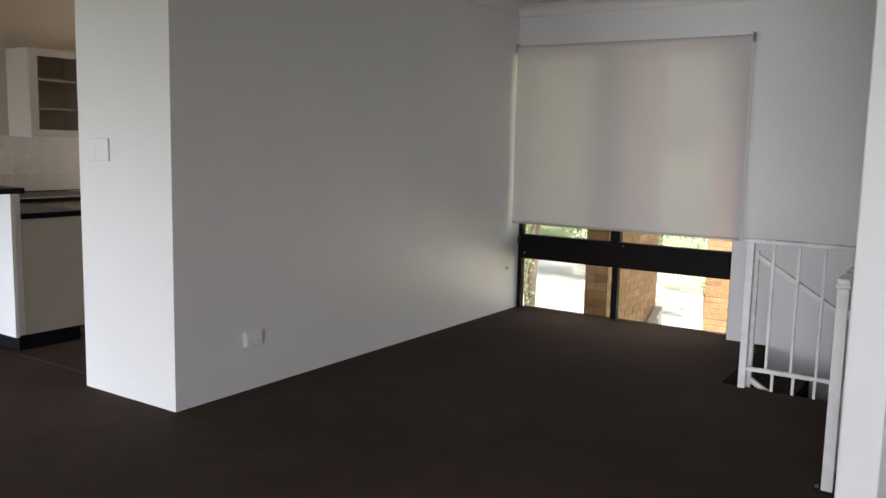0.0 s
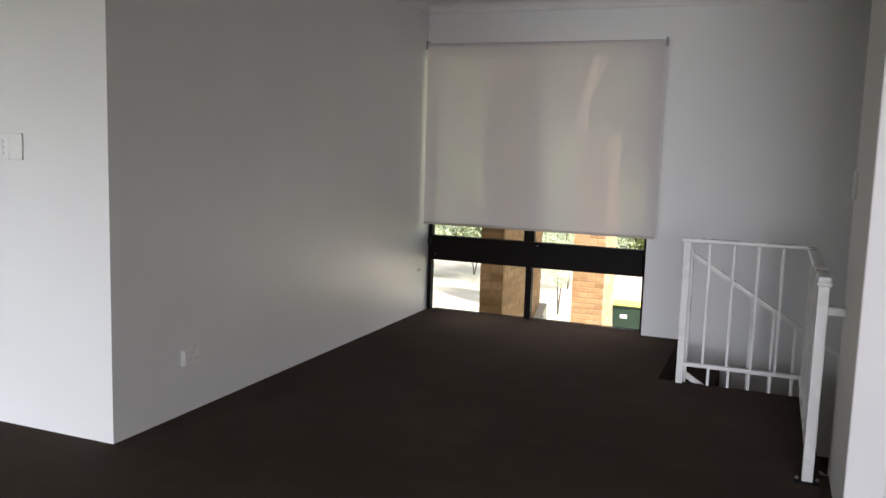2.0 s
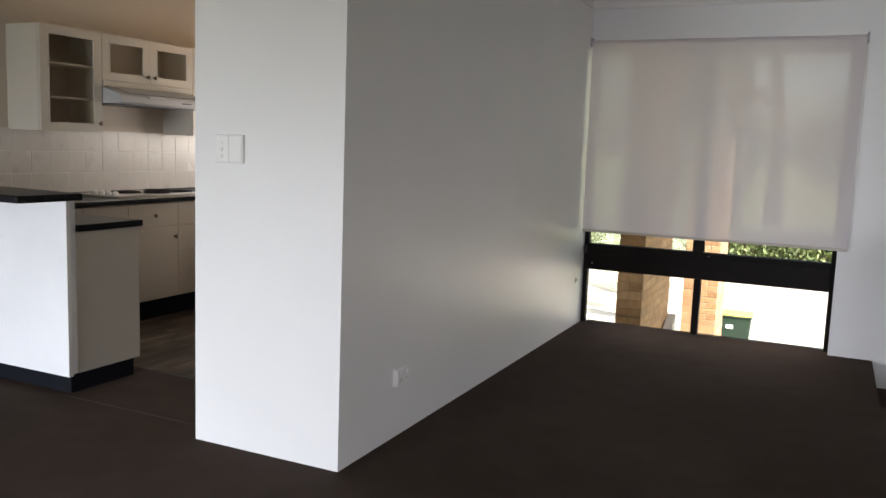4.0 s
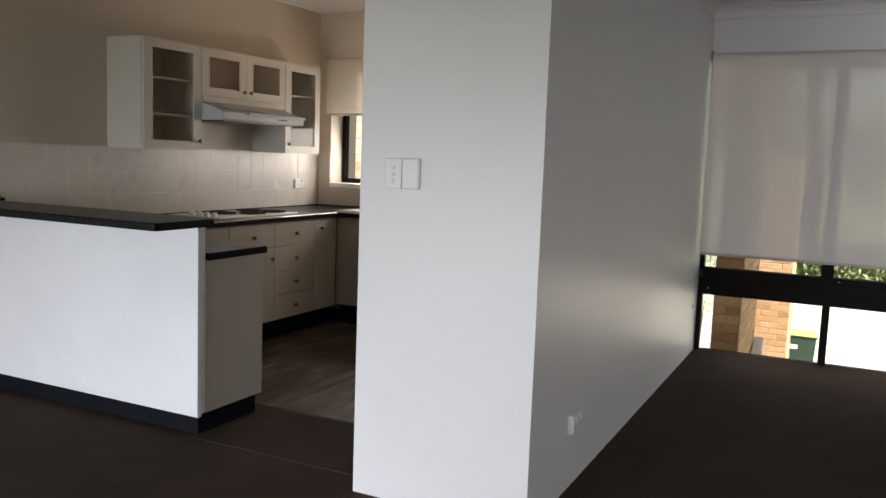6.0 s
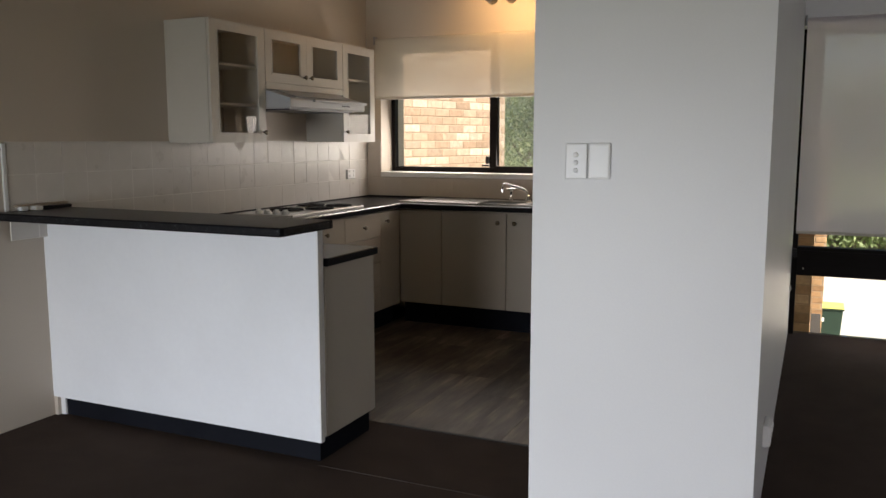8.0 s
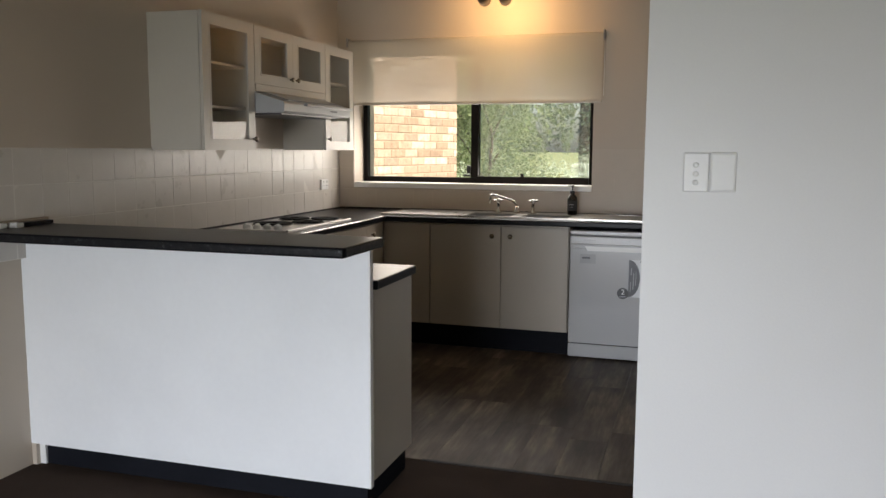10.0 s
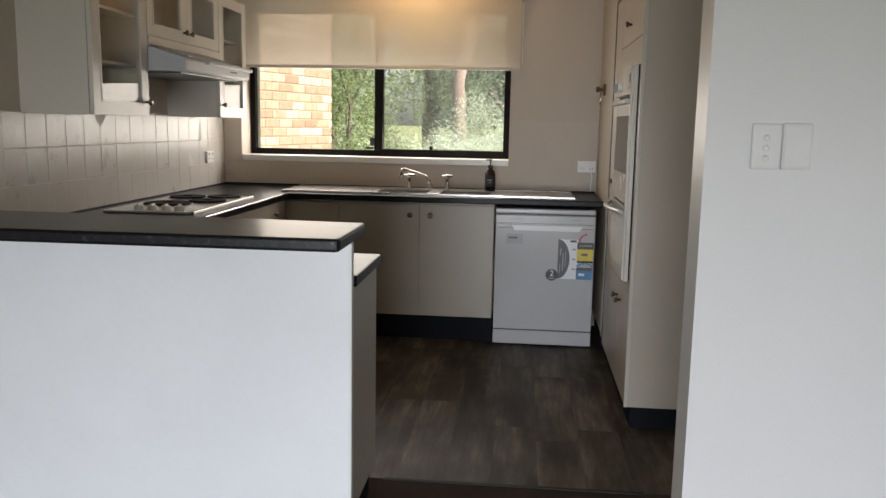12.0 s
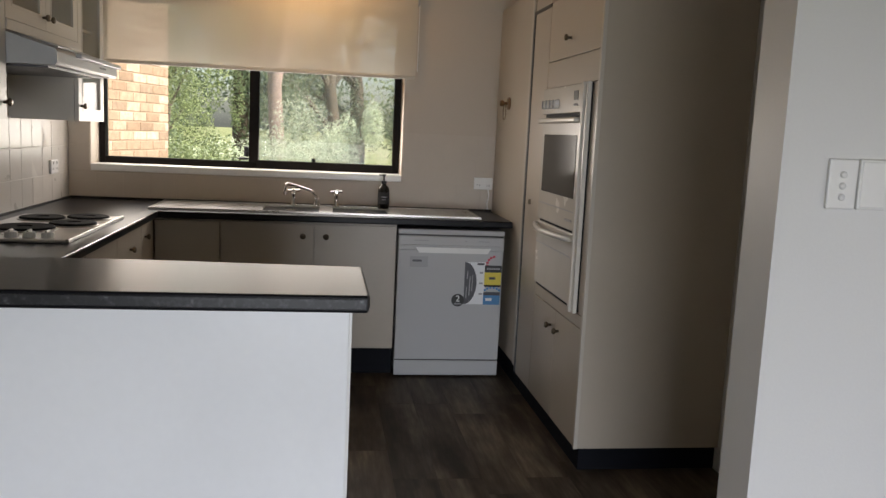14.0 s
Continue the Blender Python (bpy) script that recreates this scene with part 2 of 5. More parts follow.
def glass(name, tint, gloss_rough=0.0, f0=1.45):
    m, t, b = mat(name)
    t.nodes.remove(b)
    tr, gl, fr = t.nodes.new("ShaderNodeBsdfTransparent"), t.nodes.new("ShaderNodeBsdfGlossy"), t.nodes.new("ShaderNodeFresnel")
    tr.inputs[0].default_value = (*tint, 1)
    gl.inputs["Roughness"].default_value = gloss_rough
    fr.inputs["IOR"].default_value = f0
    ms = t.nodes.new("ShaderNodeMixShader")
    t.links.new(fr.outputs[0], ms.inputs[0])
    t.links.new(tr.outputs[0], ms.inputs[1])
    t.links.new(gl.outputs[0], ms.inputs[2])
    t.links.new(ms.outputs[0], t.nodes["Material Output"].inputs["Surface"])
    return m
M_GLASS = glass("window_glass", (0.95, 0.97, 0.95), 0.0, 1.13)
def cabinet_glass():
    """A thin clear pane whose gloss grows towards grazing view."""
    m, t, b = mat("cabinet_door_glass")
    t.nodes.remove(b)
    tr, gl, lw = t.nodes.new("ShaderNodeBsdfTransparent"), t.nodes.new("ShaderNodeBsdfGlossy"), t.nodes.new("ShaderNodeLayerWeight")
    tr.inputs[0].default_value = (0.96, 0.94, 0.9, 1)
    gl.inputs["Roughness"].default_value = 0.015
    lw.inputs["Blend"].default_value = 0.5
    p = t.nodes.new("ShaderNodeMath")
    p.operation = "POWER"
    p.inputs[1].default_value = 4.0
    r = t.nodes.new("ShaderNodeMapRange")
    r.inputs["To Min"].default_value, r.inputs["To Max"].default_value = 0.025, 0.38
    t.links.new(lw.outputs["Facing"], p.inputs[0])
    t.links.new(p.outputs[0], r.inputs["Value"])
    ms = t.nodes.new("ShaderNodeMixShader")
    t.links.new(r.outputs[0], ms.inputs[0])
    t.links.new(tr.outputs[0], ms.inputs[1])
    t.links.new(gl.outputs[0], ms.inputs[2])
    t.links.new(ms.outputs[0], t.nodes["Material Output"].inputs["Surface"])
    return m
M_CABGLASS = cabinet_glass()

# mostly clear pale sheet, added to veil the right kitchen pane with haze
def pane_haze():
    m, t, b = mat("pale_pane_haze")
    b.inputs["Base Color"].default_value = (0.7, 0.74, 0.72, 1)
    b.inputs["Roughness"].default_value = 0.6
    tl, tp = t.nodes.new("ShaderNodeBsdfTranslucent"), t.nodes.new("ShaderNodeBsdfTransparent")
    tl.inputs["Color"].default_value = (0.75, 0.8, 0.77, 1)
    m1, m2 = t.nodes.new("ShaderNodeMixShader"), t.nodes.new("ShaderNodeMixShader")
    m1.inputs[0].default_value, m2.inputs[0].default_value = 0.6, 0.84
    t.links.new(b.outputs[0], m1.inputs[1])
    t.links.new(tl.outputs[0], m1.inputs[2])
    t.links.new(m1.outputs[0], m2.inputs[1])
    t.links.new(tp.outputs[0], m2.inputs[2])
    t.links.new(m2.outputs[0], t.nodes["Material Output"].inputs["Surface"])
    return m
M_PANE_HAZE = pane_haze()

def blind_fabric(name, color, through_share, open_share):
    m, t, b = mat(name)
    v = coords(t)
    weave = noise_tex(t, v, 500, 2)
    c = ramp(t, noise_tex(t, v, 1.4, 3), [(0.3, tuple(x * 0.96 for x in color)), (0.7, color)])
    c = mix(t, 1.0, c, ramp(t, weave, [(0.3, (0.9,) * 3), (0.7, (1,) * 3)]), "MULTIPLY")
    t.links.new(c, b.inputs["Base Color"])
    b.inputs["Roughness"].default_value = 0.75
    b.inputs["Specular IOR Level"].default_value = 0.2
    tl, tp = t.nodes.new("ShaderNodeBsdfTranslucent"), t.nodes.new("ShaderNodeBsdfTransparent")
    t.links.new(c, tl.inputs["Color"])
    m1, m2 = t.nodes.new("ShaderNodeMixShader"), t.nodes.new("ShaderNodeMixShader")
    m1.inputs[0].default_value, m2.inputs[0].default_value = through_share, open_share
    t.links.new(b.outputs[0], m1.inputs[1])
    t.links.new(tl.outputs[0], m1.inputs[2])
    t.links.new(m1.outputs[0], m2.inputs[1])
    t.links.new(tp.outputs[0], m2.inputs[2])
    t.links.new(m2.outputs[0], t.nodes["Material Output"].inputs["Surface"])
    return m
M_BLIND = blind_fabric("grey_white_screen_fabric", (0.78, 0.735, 0.745), 0.27, 0.075)
M_KBLIND = blind_fabric("cream_screen_fabric", (0.74, 0.69, 0.6), 0.4, 0.15)

def glow(name, color, strength):
    m, t, b = mat(name)
    b.inputs["Base Color"].default_value = (*color, 1)
    b.inputs["Emission Color"].default_value = (*color, 1)
    b.inputs["Emission Strength"].default_value = strength
    return m
M_BULB = glow("lit_warm_bulb", (1.0, 0.62, 0.25), 18.0)

# ---------------------------------------------------------------- helpers
def part(name, bm, material, parent=None, label="", smooth=False):
    me = bpy.data.meshes.new(name)
    bm.to_mesh(me)
    bm.free()
    me.materials.append(material)
    if smooth:
        for p in me.polygons:
            p.use_smooth = True
    ob = new(name, me)
    if parent is not None:
        ob.parent = parent
        ob.matrix_parent_inverse = Matrix.Translation(-parent.location)
    if label:
        tagged(ob, label)
    return ob

def thing(name, base, label, category, group="", kind=""):
    e = new(name)
    e.location = base
    e.empty_display_size = 0.1
    return tagged(e, label, category, group, kind)

def add_box(bm, x0, x1, y0, y1, z0, z1):
    v = [bm.verts.new((x, y, z)) for z in (z0, z1) for x, y in ((x0, y0), (x1, y0), (x1, y1), (x0, y1))]
    for f in ((3, 2, 1, 0), (4, 5, 6, 7), (0, 1, 5, 4), (1, 2, 6, 5), (2, 3, 7, 6), (3, 0, 4, 7)):
        bm.faces.new([v[i] for i in f])

def box(x0, x1, y0, y1, z0, z1, bevel=0.0, seg=2):
    bm = bmesh.new()
    add_box(bm, x0, x1, y0, y1, z0, z1)
    if bevel:
        bmesh.ops.bevel(bm, geom=bm.edges[:], offset=bevel, segments=seg, affect="EDGES", profile=0.5)
    return bm

def boxes(rows):
    bm = bmesh.new()
    for r in rows:
        add_box(bm, *r)
    return bm

def lathe(profile, axis="z", at=(0, 0, 0), n=20):
    """Turned shape: profile is (radius, height) pairs along the axis."""
    bm = bmesh.new()
    rings = []
    for r, h in profile:
        ring = []
        for i in range(n):
            a = 2 * math.pi * i / n
            p = (r * math.cos(a), r * math.sin(a), h)
            if axis == "x":
                p = (p[2], p[0], p[1])
            elif axis == "y":
                p = (p[1], p[2], p[0])
            ring.append(bm.verts.new((p[0] + at[0], p[1] + at[1], p[2] + at[2])))
        rings.append(ring)
    for a, b in zip(rings, rings[1:]):
        for i in range(n):
            bm.faces.new((a[i], a[(i + 1) % n], b[(i + 1) % n], b[i]))
    bm.faces.new(rings[0][::-1])
    bm.faces.new(rings[-1])
    bmesh.ops.recalc_face_normals(bm, faces=bm.faces[:])
    return bm

def tube(points, r, n=10):
    """A round bar along a line of points."""
    bm = bmesh.new()
    pts = [Vector(p) for p in points]
    rings = []
    for i, p in enumerate(pts):
        d = (pts[min(i + 1, len(pts) - 1)] - pts[max(i - 1, 0)]).normalized()
        up = Vector((0, 0, 1)) if abs(d.z) < 0.9 else Vector((0, 1, 0))
        s = d.cross(up).normalized()
        u = s.cross(d)
        rr = r[i] if isinstance(r, (list, tuple)) else r
        rings.append([bm.verts.new(p + (s * math.cos(2 * math.pi * k / n) + u * math.sin(2 * math.pi * k / n)) * rr) for k in range(n)])
    for a, b in zip(rings, rings[1:]):
        for i in range(n):
            bm.faces.new((a[i], a[(i + 1) % n], b[(i + 1) % n], b[i]))
    bm.faces.new(rings[0][::-1])
    bm.faces.new(rings[-1])
    bmesh.ops.recalc_face_normals(bm, faces=bm.faces[:])
    return bm

def prism(outline, axis, a, b):
    """An outline of (u, v) pairs carried from a to b along an axis: x -> (y, z), y -> (x, z), z -> (x, y)."""
    bm = bmesh.new()
    def p(u, v, w):
        return {"x": (w, u, v), "y": (u, w, v), "z": (u, v, w)}[axis]
    lo = [bm.verts.new(p(u, v, a)) for u, v in outline]
    hi = [bm.verts.new(p(u, v, b)) for u, v in outline]
    n = len(outline)
    for i in range(n):
        bm.faces.new((lo[i], lo[(i + 1) % n], hi[(i + 1) % n], hi[i]))
    bm.faces.new(lo[::-1])
    bm.faces.new(hi)
    bmesh.ops.recalc_face_normals(bm, faces=bm.faces[:])
    return bm

def wall_with_opening(y0, y1, x0, x1, z0, z1, ox0, ox1, oz0, oz1):
    rows = []
    if ox0 > x0:
        rows.append((x0, ox0, y0, y1, z0, z1))
    if x1 > ox1:
        rows.append((ox1, x1, y0, y1, z0, z1))
    if oz0 > z0:
        rows.append((ox0, ox1, y0, y1, z0, oz0))
    if z1 > oz1:
        rows.append((ox0, ox1, y0, y1, oz1, z1))
    return boxes(rows)

def structure(name, bm, material, label, category):
    return tagged(part(name, bm, material), label, category, kind="structure")

# ---------------------------------------------------------------- large structure
CEIL = 2.47
KCEIL = 2.545          # the kitchen and dining ceiling is a little higher
LEFT = -3.255           # kitchen and dining side wall
BACK = 3.295            # kitchen window wall
FRONT = 3.43            # living window wall
STAIR_X, STAIR_Y = 2.06, 2.27
VINYL_Y = 0.715

floor = structure("floor", boxes([
    (LEFT - 0.2, STAIR_X, -5.5, VINYL_Y, -0.25, 0.0),
    (-0.1, STAIR_X, VINYL_Y, FRONT, -0.25, 0.0), (0.0, 1.785, FRONT, 3.6, -0.058, 0.0),
    (STAIR_X, 2.9, -5.5, STAIR_Y, -0.25, 0.0),
    (2.9, 6.0, -5.5, 1.05, -0.25, 0.0)]), M_CARPET, "dark brown cut-pile carpet over the living floor", "floor")
kitchen_floor = structure("floor_kitchen", box(LEFT - 0.2, -0.1, VINYL_Y, 3.62, -0.25, -0.008), M_KICK, "dark underlay below vinyl planks in the kitchen", "floor")
structure("ceiling", boxes([(-0.1, 6.2, -5.7, 3.7, CEIL, CEIL + 0.2), (LEFT - 0.2, -0.1, -5.7, 3.7, KCEIL, CEIL + 0.2)]), M_CEIL, "plain white plaster ceiling", "ceiling")
structure("roof", box(LEFT - 0.8, 6.8, -7.6, 3.78, CEIL + 0.22, CEIL + 0.4), M_SLAB, "plain flat roof with eaves", "roof")
structure("wall_left", boxes([(LEFT - 0.2, LEFT - 0.022, -5.7, 0.149, -0.25, 0.9975), (LEFT - 0.2, LEFT, -5.7, 0.15, 0.9975, KCEIL)]), M_KWALL, "cream-white side wall, paint darkened for the dim dining end", "wall")
structure("wall_kitchen_side", box(LEFT - 0.2, LEFT, 0.15, 3.7, -0.25, KCEIL), M_KWALL, "cream side wall of the kitchen, paint darkened for dim light", "wall")
structure("wall_partition", boxes([(-0.1, 0.0, 0.145, 3.62, 0.0, CEIL), (-0.747, -0.1, 0.0, 0.145, 0.0, KCEIL), (-0.1, 0.0, 0.0, 0.145, 0.0, CEIL)]), M_WALL,
          "white painted partition wall ending in a broad nib", "wall")
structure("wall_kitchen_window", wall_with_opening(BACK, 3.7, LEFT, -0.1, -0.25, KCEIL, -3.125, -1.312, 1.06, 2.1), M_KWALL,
          "cream kitchen window wall, paint darkened for dim light", "wall")
structure("wall_living_window", wall_with_opening(FRONT, 3.7, 0.0, 4.2, -2.7, CEIL, 0.0, 1.785, -0.06, 2.1), M_WALL,
          "white painted living wall with a window down to the floor", "wall")
structure("wall_stair_nib", box(2.935, 3.066, 0.42, 1.08, -2.7, CEIL, 0.006), M_WALL, "white painted wall end beside the stairs", "wall")
structure("wall_hall", box(3.062, 6.0, 0.88, 1.05, -2.7, CEIL), M_WALL, "white painted wall beyond the stairs", "wall")
structure("wall_stair_end", box(4.05, 4.2, 1.05, FRONT, -2.7, CEIL), M_WALL, "white painted end wall of the stairwell", "wall")
structure("wall_right", box(6.0, 6.2, -5.7, 1.05, -0.25, CEIL), M_WALL, "plain white side wall", "wall")
structure("wall_rear", boxes([
    (LEFT, -3.2, -5.7, -5.5, 0, KCEIL), (-0.7, -0.1, -5.7, -5.5, 0, KCEIL), (-0.1, 2.75, -5.7, -5.5, 0, CEIL), (5.05, 6.0, -5.7, -5.5, 0, CEIL),
    (-3.2, -0.7, -5.7, -5.5, 2.1, KCEIL), (2.75, 5.05, -5.7, -5.5, 2.1, CEIL), (2.75, 5.05, -5.7, -5.5, 0, 0.35)]), M_WALL,
    "white rear wall with a wide glass door opening", "wall")

# stairs going down beside the window wall
stair_rows = []
for i in range(7):
    x0 = STAIR_X + 0.285 * i
    stair_rows.append((x0, x0 + 0.30, STAIR_Y, FRONT, -0.18 * (i + 1) - 0.2, -0.18 * (i + 1)))
structure("stairs", boxes(stair_rows), M_CARPET, "dark brown carpeted stairs going down", "stairs")
structure("stairs_landing", box(2.9, 4.05, 1.05, STAIR_Y, -1.6, -1.44), M_CARPET, "dark carpeted lower landing", "landing")
structure("wall_stair_side", boxes([(STAIR_X, 2.9, STAIR_Y - 0.1, STAIR_Y - 0.004, -2.7, -0.26), (2.8, 2.9, 1.05, STAIR_Y - 0.1, -2.7, -0.26),
    (STAIR_X - 0.1, STAIR_X, STAIR_Y - 0.1, FRONT, -2.7, -0.26), (STAIR_X, 4.05, STAIR_Y - 0.1, FRONT, -2.8, -2.7)]), M_WALL, "white stairwell wall below the floor", "wall")

# concave cornice along the living walls
def cove(axis, a, b, wall, sign, z=CEIL, s=0.085):
    out = [(wall, z), (wall, z - s)]
    for k in range(7):
        an = math.pi / 2 * k / 6
        out.append((wall + sign * (s * 0.92 - s * 0.8 * math.cos(an)), z - s + s * 0.8 * math.sin(an) + 0.006))
    out.append((wall + sign * s, z))
    return prism(out, axis, a, b)
structure("cornice_window_wall", cove("x", 0.0, 4.05, FRONT, -1), M_CEIL, "white concave plaster cornice", "cornice")
structure("cornice_partition", cove("y", 0.0, FRONT - 0.085, 0.0, 1), M_CEIL, "white concave plaster cornice", "cornice")
structure("trim_carpet_joint", box(-1.72, -0.74, 0.136, 0.142, -0.002, 0.002, 0.0008), M_SEAM, "faint pale joint line in the brown carpet", "trim")
structure("trim_carpet_edge", box(-1.70, -0.73, VINYL_Y - 0.012, VINYL_Y + 0.006, -0.004, 0.004, 0.002), M_CAULK, "thin dark trim between carpet and vinyl", "trim")

# ---------------------------------------------------------------- windows
def living_window():
    w = thing("window_1", (0.89, 3.55, 0.0), "dark bronze aluminium window reaching the floor, closed", "window", kind="structure")
    y0, y1 = 3.53, 3.59
    x0, x1 = 0.0, 1.785
    for n, b in (("jamb", (x0, x0 + 0.035, y0, y1, 0, 2.1)), ("jamb", (x1 - 0.03, x1, y0, y1, 0, 2.1)),
                 ("head", (x0 + 0.035, x1 - 0.03, y0, y1, 2.06, 2.1)), ("sill", (x0 + 0.035, x1 - 0.03, 3.6, 3.63, -0.02, 0.002)),
                 ("transom", (x0 + 0.035, x1 - 0.03, y0 - 0.02, y1, 0.425, 0.625)),
                 ("mullion", (0.845, 0.895, y0, y1, 0.008, 0.425)), ("mullion", (0.82, 0.9, y0, y1, 0.625, 2.06))):
        part(n, box(*b, 0.004), M_BRONZE, w)
    part("transom_rib", box(0.04, 1.75, 3.498, 3.509, 0.585, 0.6, 0.003), M_BRONZE, w)
    for a, b, c, d in ((0.035, 0.845, 0.008, 0.425), (0.895, 1.755, 0.008, 0.425), (0.035, 0.82, 0.625, 2.06), (0.9, 1.755, 0.625, 2.06)):
        p = part("pane", box(a, b, 3.556, 3.562, c, d), M_GLASS, w)
        p.visible_shadow = False
    part("latch", box(0.006, 0.03, 3.5, 3.53, 0.55, 0.61, 0.004), M_BLACK, w)
    part("screw", lathe([(0.006, -0.003), (0.006, 0.0)], "y", (0.075, 3.508, 0.475), 10), M_STEEL, w)
    part("screw", lathe([(0.006, -0.003), (0.006, 0.0)], "y", (0.94, 3.508, 0.6), 10), M_STEEL, w)
living_window()

def kitchen_window():
    w = thing("window_2", (-2.22, 3.5, 1.1), "dark bronze aluminium sliding kitchen window, closed", "window", kind="structure")
    y0, y1 = 3.47, 3.53
    x0, x1 = -3.122, -1.315
    for n, b in (("jamb", (x0, x0 + 0.035, y0, y1, 1.1, 2.1)), ("jamb", (x1 - 0.04, x1, y0, y1, 1.1, 2.1)),
                 ("head", (x0 + 0.035, x1 - 0.04, y0, y1, 2.06, 2.1)), ("bottom_rail", (x0 + 0.035, x1 - 0.04, y0, y1, 1.1, 1.14)),
                 ("bottom_sash", (-2.2, x1 - 0.04, y0 - 0.014, y0 + 0.02, 1.1, 1.152)),
                 ("meeting_stile", (-2.243, -2.185, y0 - 0.012, y1, 1.14, 2.06))):
        part(n, box(*b, 0.004), M_BRONZE, w)
    for a, b in ((x0 + 0.035, -2.243), (-2.185, x1 - 0.04)):
        p = part("pane", box(a, b, 3.498, 3.504, 1.14, 2.06), M_GLASS, w)
        p.visible_shadow = False
    part("latch", box(-2.27, -2.243, 3.44, 3.47, 1.17, 1.23, 0.004), M_BLACK, w)
    part("latch_foot", box(-2.30, -2.243, 3.44, 3.47, 1.15, 1.165, 0.003), M_BLACK, w)
    part("sill", box(-3.125, -1.312, BACK - 0.012, 3.47, 1.06, 1.1, 0.004), M_TRIM, w, "white tiled sill")
    part("haze_sheet", box(-2.185, -1.355, 3.512, 3.513, 1.14, 2.06), M_PANE_HAZE, w, "thin pale sheet adding haze to the right pane")
    part("small_clip", box(-1.86, -1.835, 3.462, 3.47, 1.152, 1.175, 0.003), M_BRONZE, w)
kitchen_window()

def roller_blind(name, x0, x1, y, z0, z1, fabric, label):
    b = thing(name, ((x0 + x1) / 2, y, z0), label, "blind")
    bm = bmesh.new()
    n = 24
    cols = []
    for i in range(n + 1):
        x = x0 + (x1 - x0) * i / n
        bow = 0.003 * math.sin(5.0 * i / n * math.pi) + 0.002 * math.sin(2.1 * i)
        cols.append([bm.verts.new((x, y + bow * (1 - k / 6), z0 + (z1 - z0) * k / 6)) for k in range(7)])
    for a, c in zip(cols, cols[1:]):
        for k in range(6):
            bm.faces.new((a[k], c[k], c[k + 1], a[k + 1]))
    part("fabric", bm, fabric, b, "pale screen fabric pulled down", smooth=True)
    part("bottom_bar", box(x0, x1, y - 0.008, y + 0.006, z0 - 0.02, z0, 0.005), M_FRAME_CREAM, b)
    part("roller", lathe([(0.02, x0), (0.02, x1)], "x", (0, y + 0.021, z1), 16), fabric, b)
    for x in (x0 - 0.012, x1 + 0.002):
        part("bracket", box(x, x + 0.01, y - 0.012, FRONT if y > 3.33 else BACK, z1 - 0.03, z1 + 0.035, 0.003), M_LGREY, b)
    part("chain", tube([(x1 + 0.012, y + 0.01, z1 - 0.02), (x1 + 0.013, y + 0.012, (z0 + z1) / 2), (x1 + 0.012, y + 0.012, z0 + 0.03)], 0.0022, 6), M_WPLAST, b)
    return b
roller_blind("roller_blind", 0.02, 1.842, 3.372, 0.75, 2.135, M_BLIND, "grey-white screen roller blind drawn three quarters down")
roller_blind("roller_blind", -3.15, -1.255, 3.253, 1.698, 2.14, M_KBLIND, "cream screen roller blind drawn halfway over the sink")

# ---------------------------------------------------------------- wall plates
def rounded_plate(axis, at, w, h, d=0.011):
    x, y, z = at
    if axis == "y":
        return box(x - w / 2, x + w / 2, y - d, y, z - h / 2, z + h / 2, 0.004)
    return box(x, x + d, y - w / 2, y + w / 2, z - h / 2, z + h / 2, 0.004)

sw = thing("light_switch", (-0.596, 0.0, 1.292), "white wall switch plate with three rocker buttons on the wall nib", "switch")
part("plate", rounded_plate("y", (-0.596, 0.0, 1.292), 0.073, 0.117), M_WPLAST, sw)
for k in (-0.03, -0.004, 0.022):
    part("button", lathe([(0.0005, -0.0152), (0.005, -0.015), (0.0078, -0.0135), (0.0085, -0.010)], "y", (-0.5965, 0, 1.292 + k), 18), M_WPLAST, sw, smooth=True)
bl = thing("blank_plate", (-0.519, 0.0, 1.293), "plain white blank wall plate beside the switch", "wall plate")
part("plate", rounded_plate("y", (-0.5195, 0.0, 1.293), 0.074, 0.118, 0.013), M_WPLAST, bl)
part("cover", box(-0.552, -0.487, -0.016, -0.0125, 1.24, 1.346, 0.002), M_WPLAST, bl)

def double_outlet(name, axis, at, label, deep=0.016):
    o = thing(name, at, label, "power outlet")
    x, y, z = at
    part("plate", rounded_plate(axis, at, 0.117, 0.074, 0.016), M_WPLAST, o)
    if deep > 0.02:
        part("mounting_block", box(x, x + deep - 0.006, y - 0.062, y + 0.062, z - 0.042, z + 0.042, 0.005), M_WPLAST, o)
        x += deep - 0.012
        part("face", box(x, x + 0.016, y - 0.0585, y + 0.0585, z - 0.037, z + 0.037, 0.004), M_WPLAST, o)
    for s in (-1, 1):
        if axis == "x":
            part("rocker", box(x + 0.015, x + 0.021, y + s * 0.03 - 0.006, y + s * 0.03 + 0.006, z + 0.012, z + 0.028, 0.002), M_TRIM, o)
            for q in (-0.008, 0.008):
                part("slot", box(x + 0.0155, x + 0.0168, y + s * 0.03 + q - 0.0012, y + s * 0.03 + q + 0.0012, z - 0.016, z - 0.006), M_BLACK, o)
        else:
            part("rocker", box(x + s * 0.03 - 0.006, x + s * 0.03 + 0.006, y - 0.021, y - 0.015, z + 0.012, z + 0.028, 0.002), M_TRIM, o)
            for q in (-0.008, 0.008):
                part("slot", box(x + s * 0.03 + q - 0.0012, x + s * 0.03 + q + 0.0012, y - 0.0168, y - 0.0155, z - 0.016, z - 0.006), M_BLACK, o)
    return o
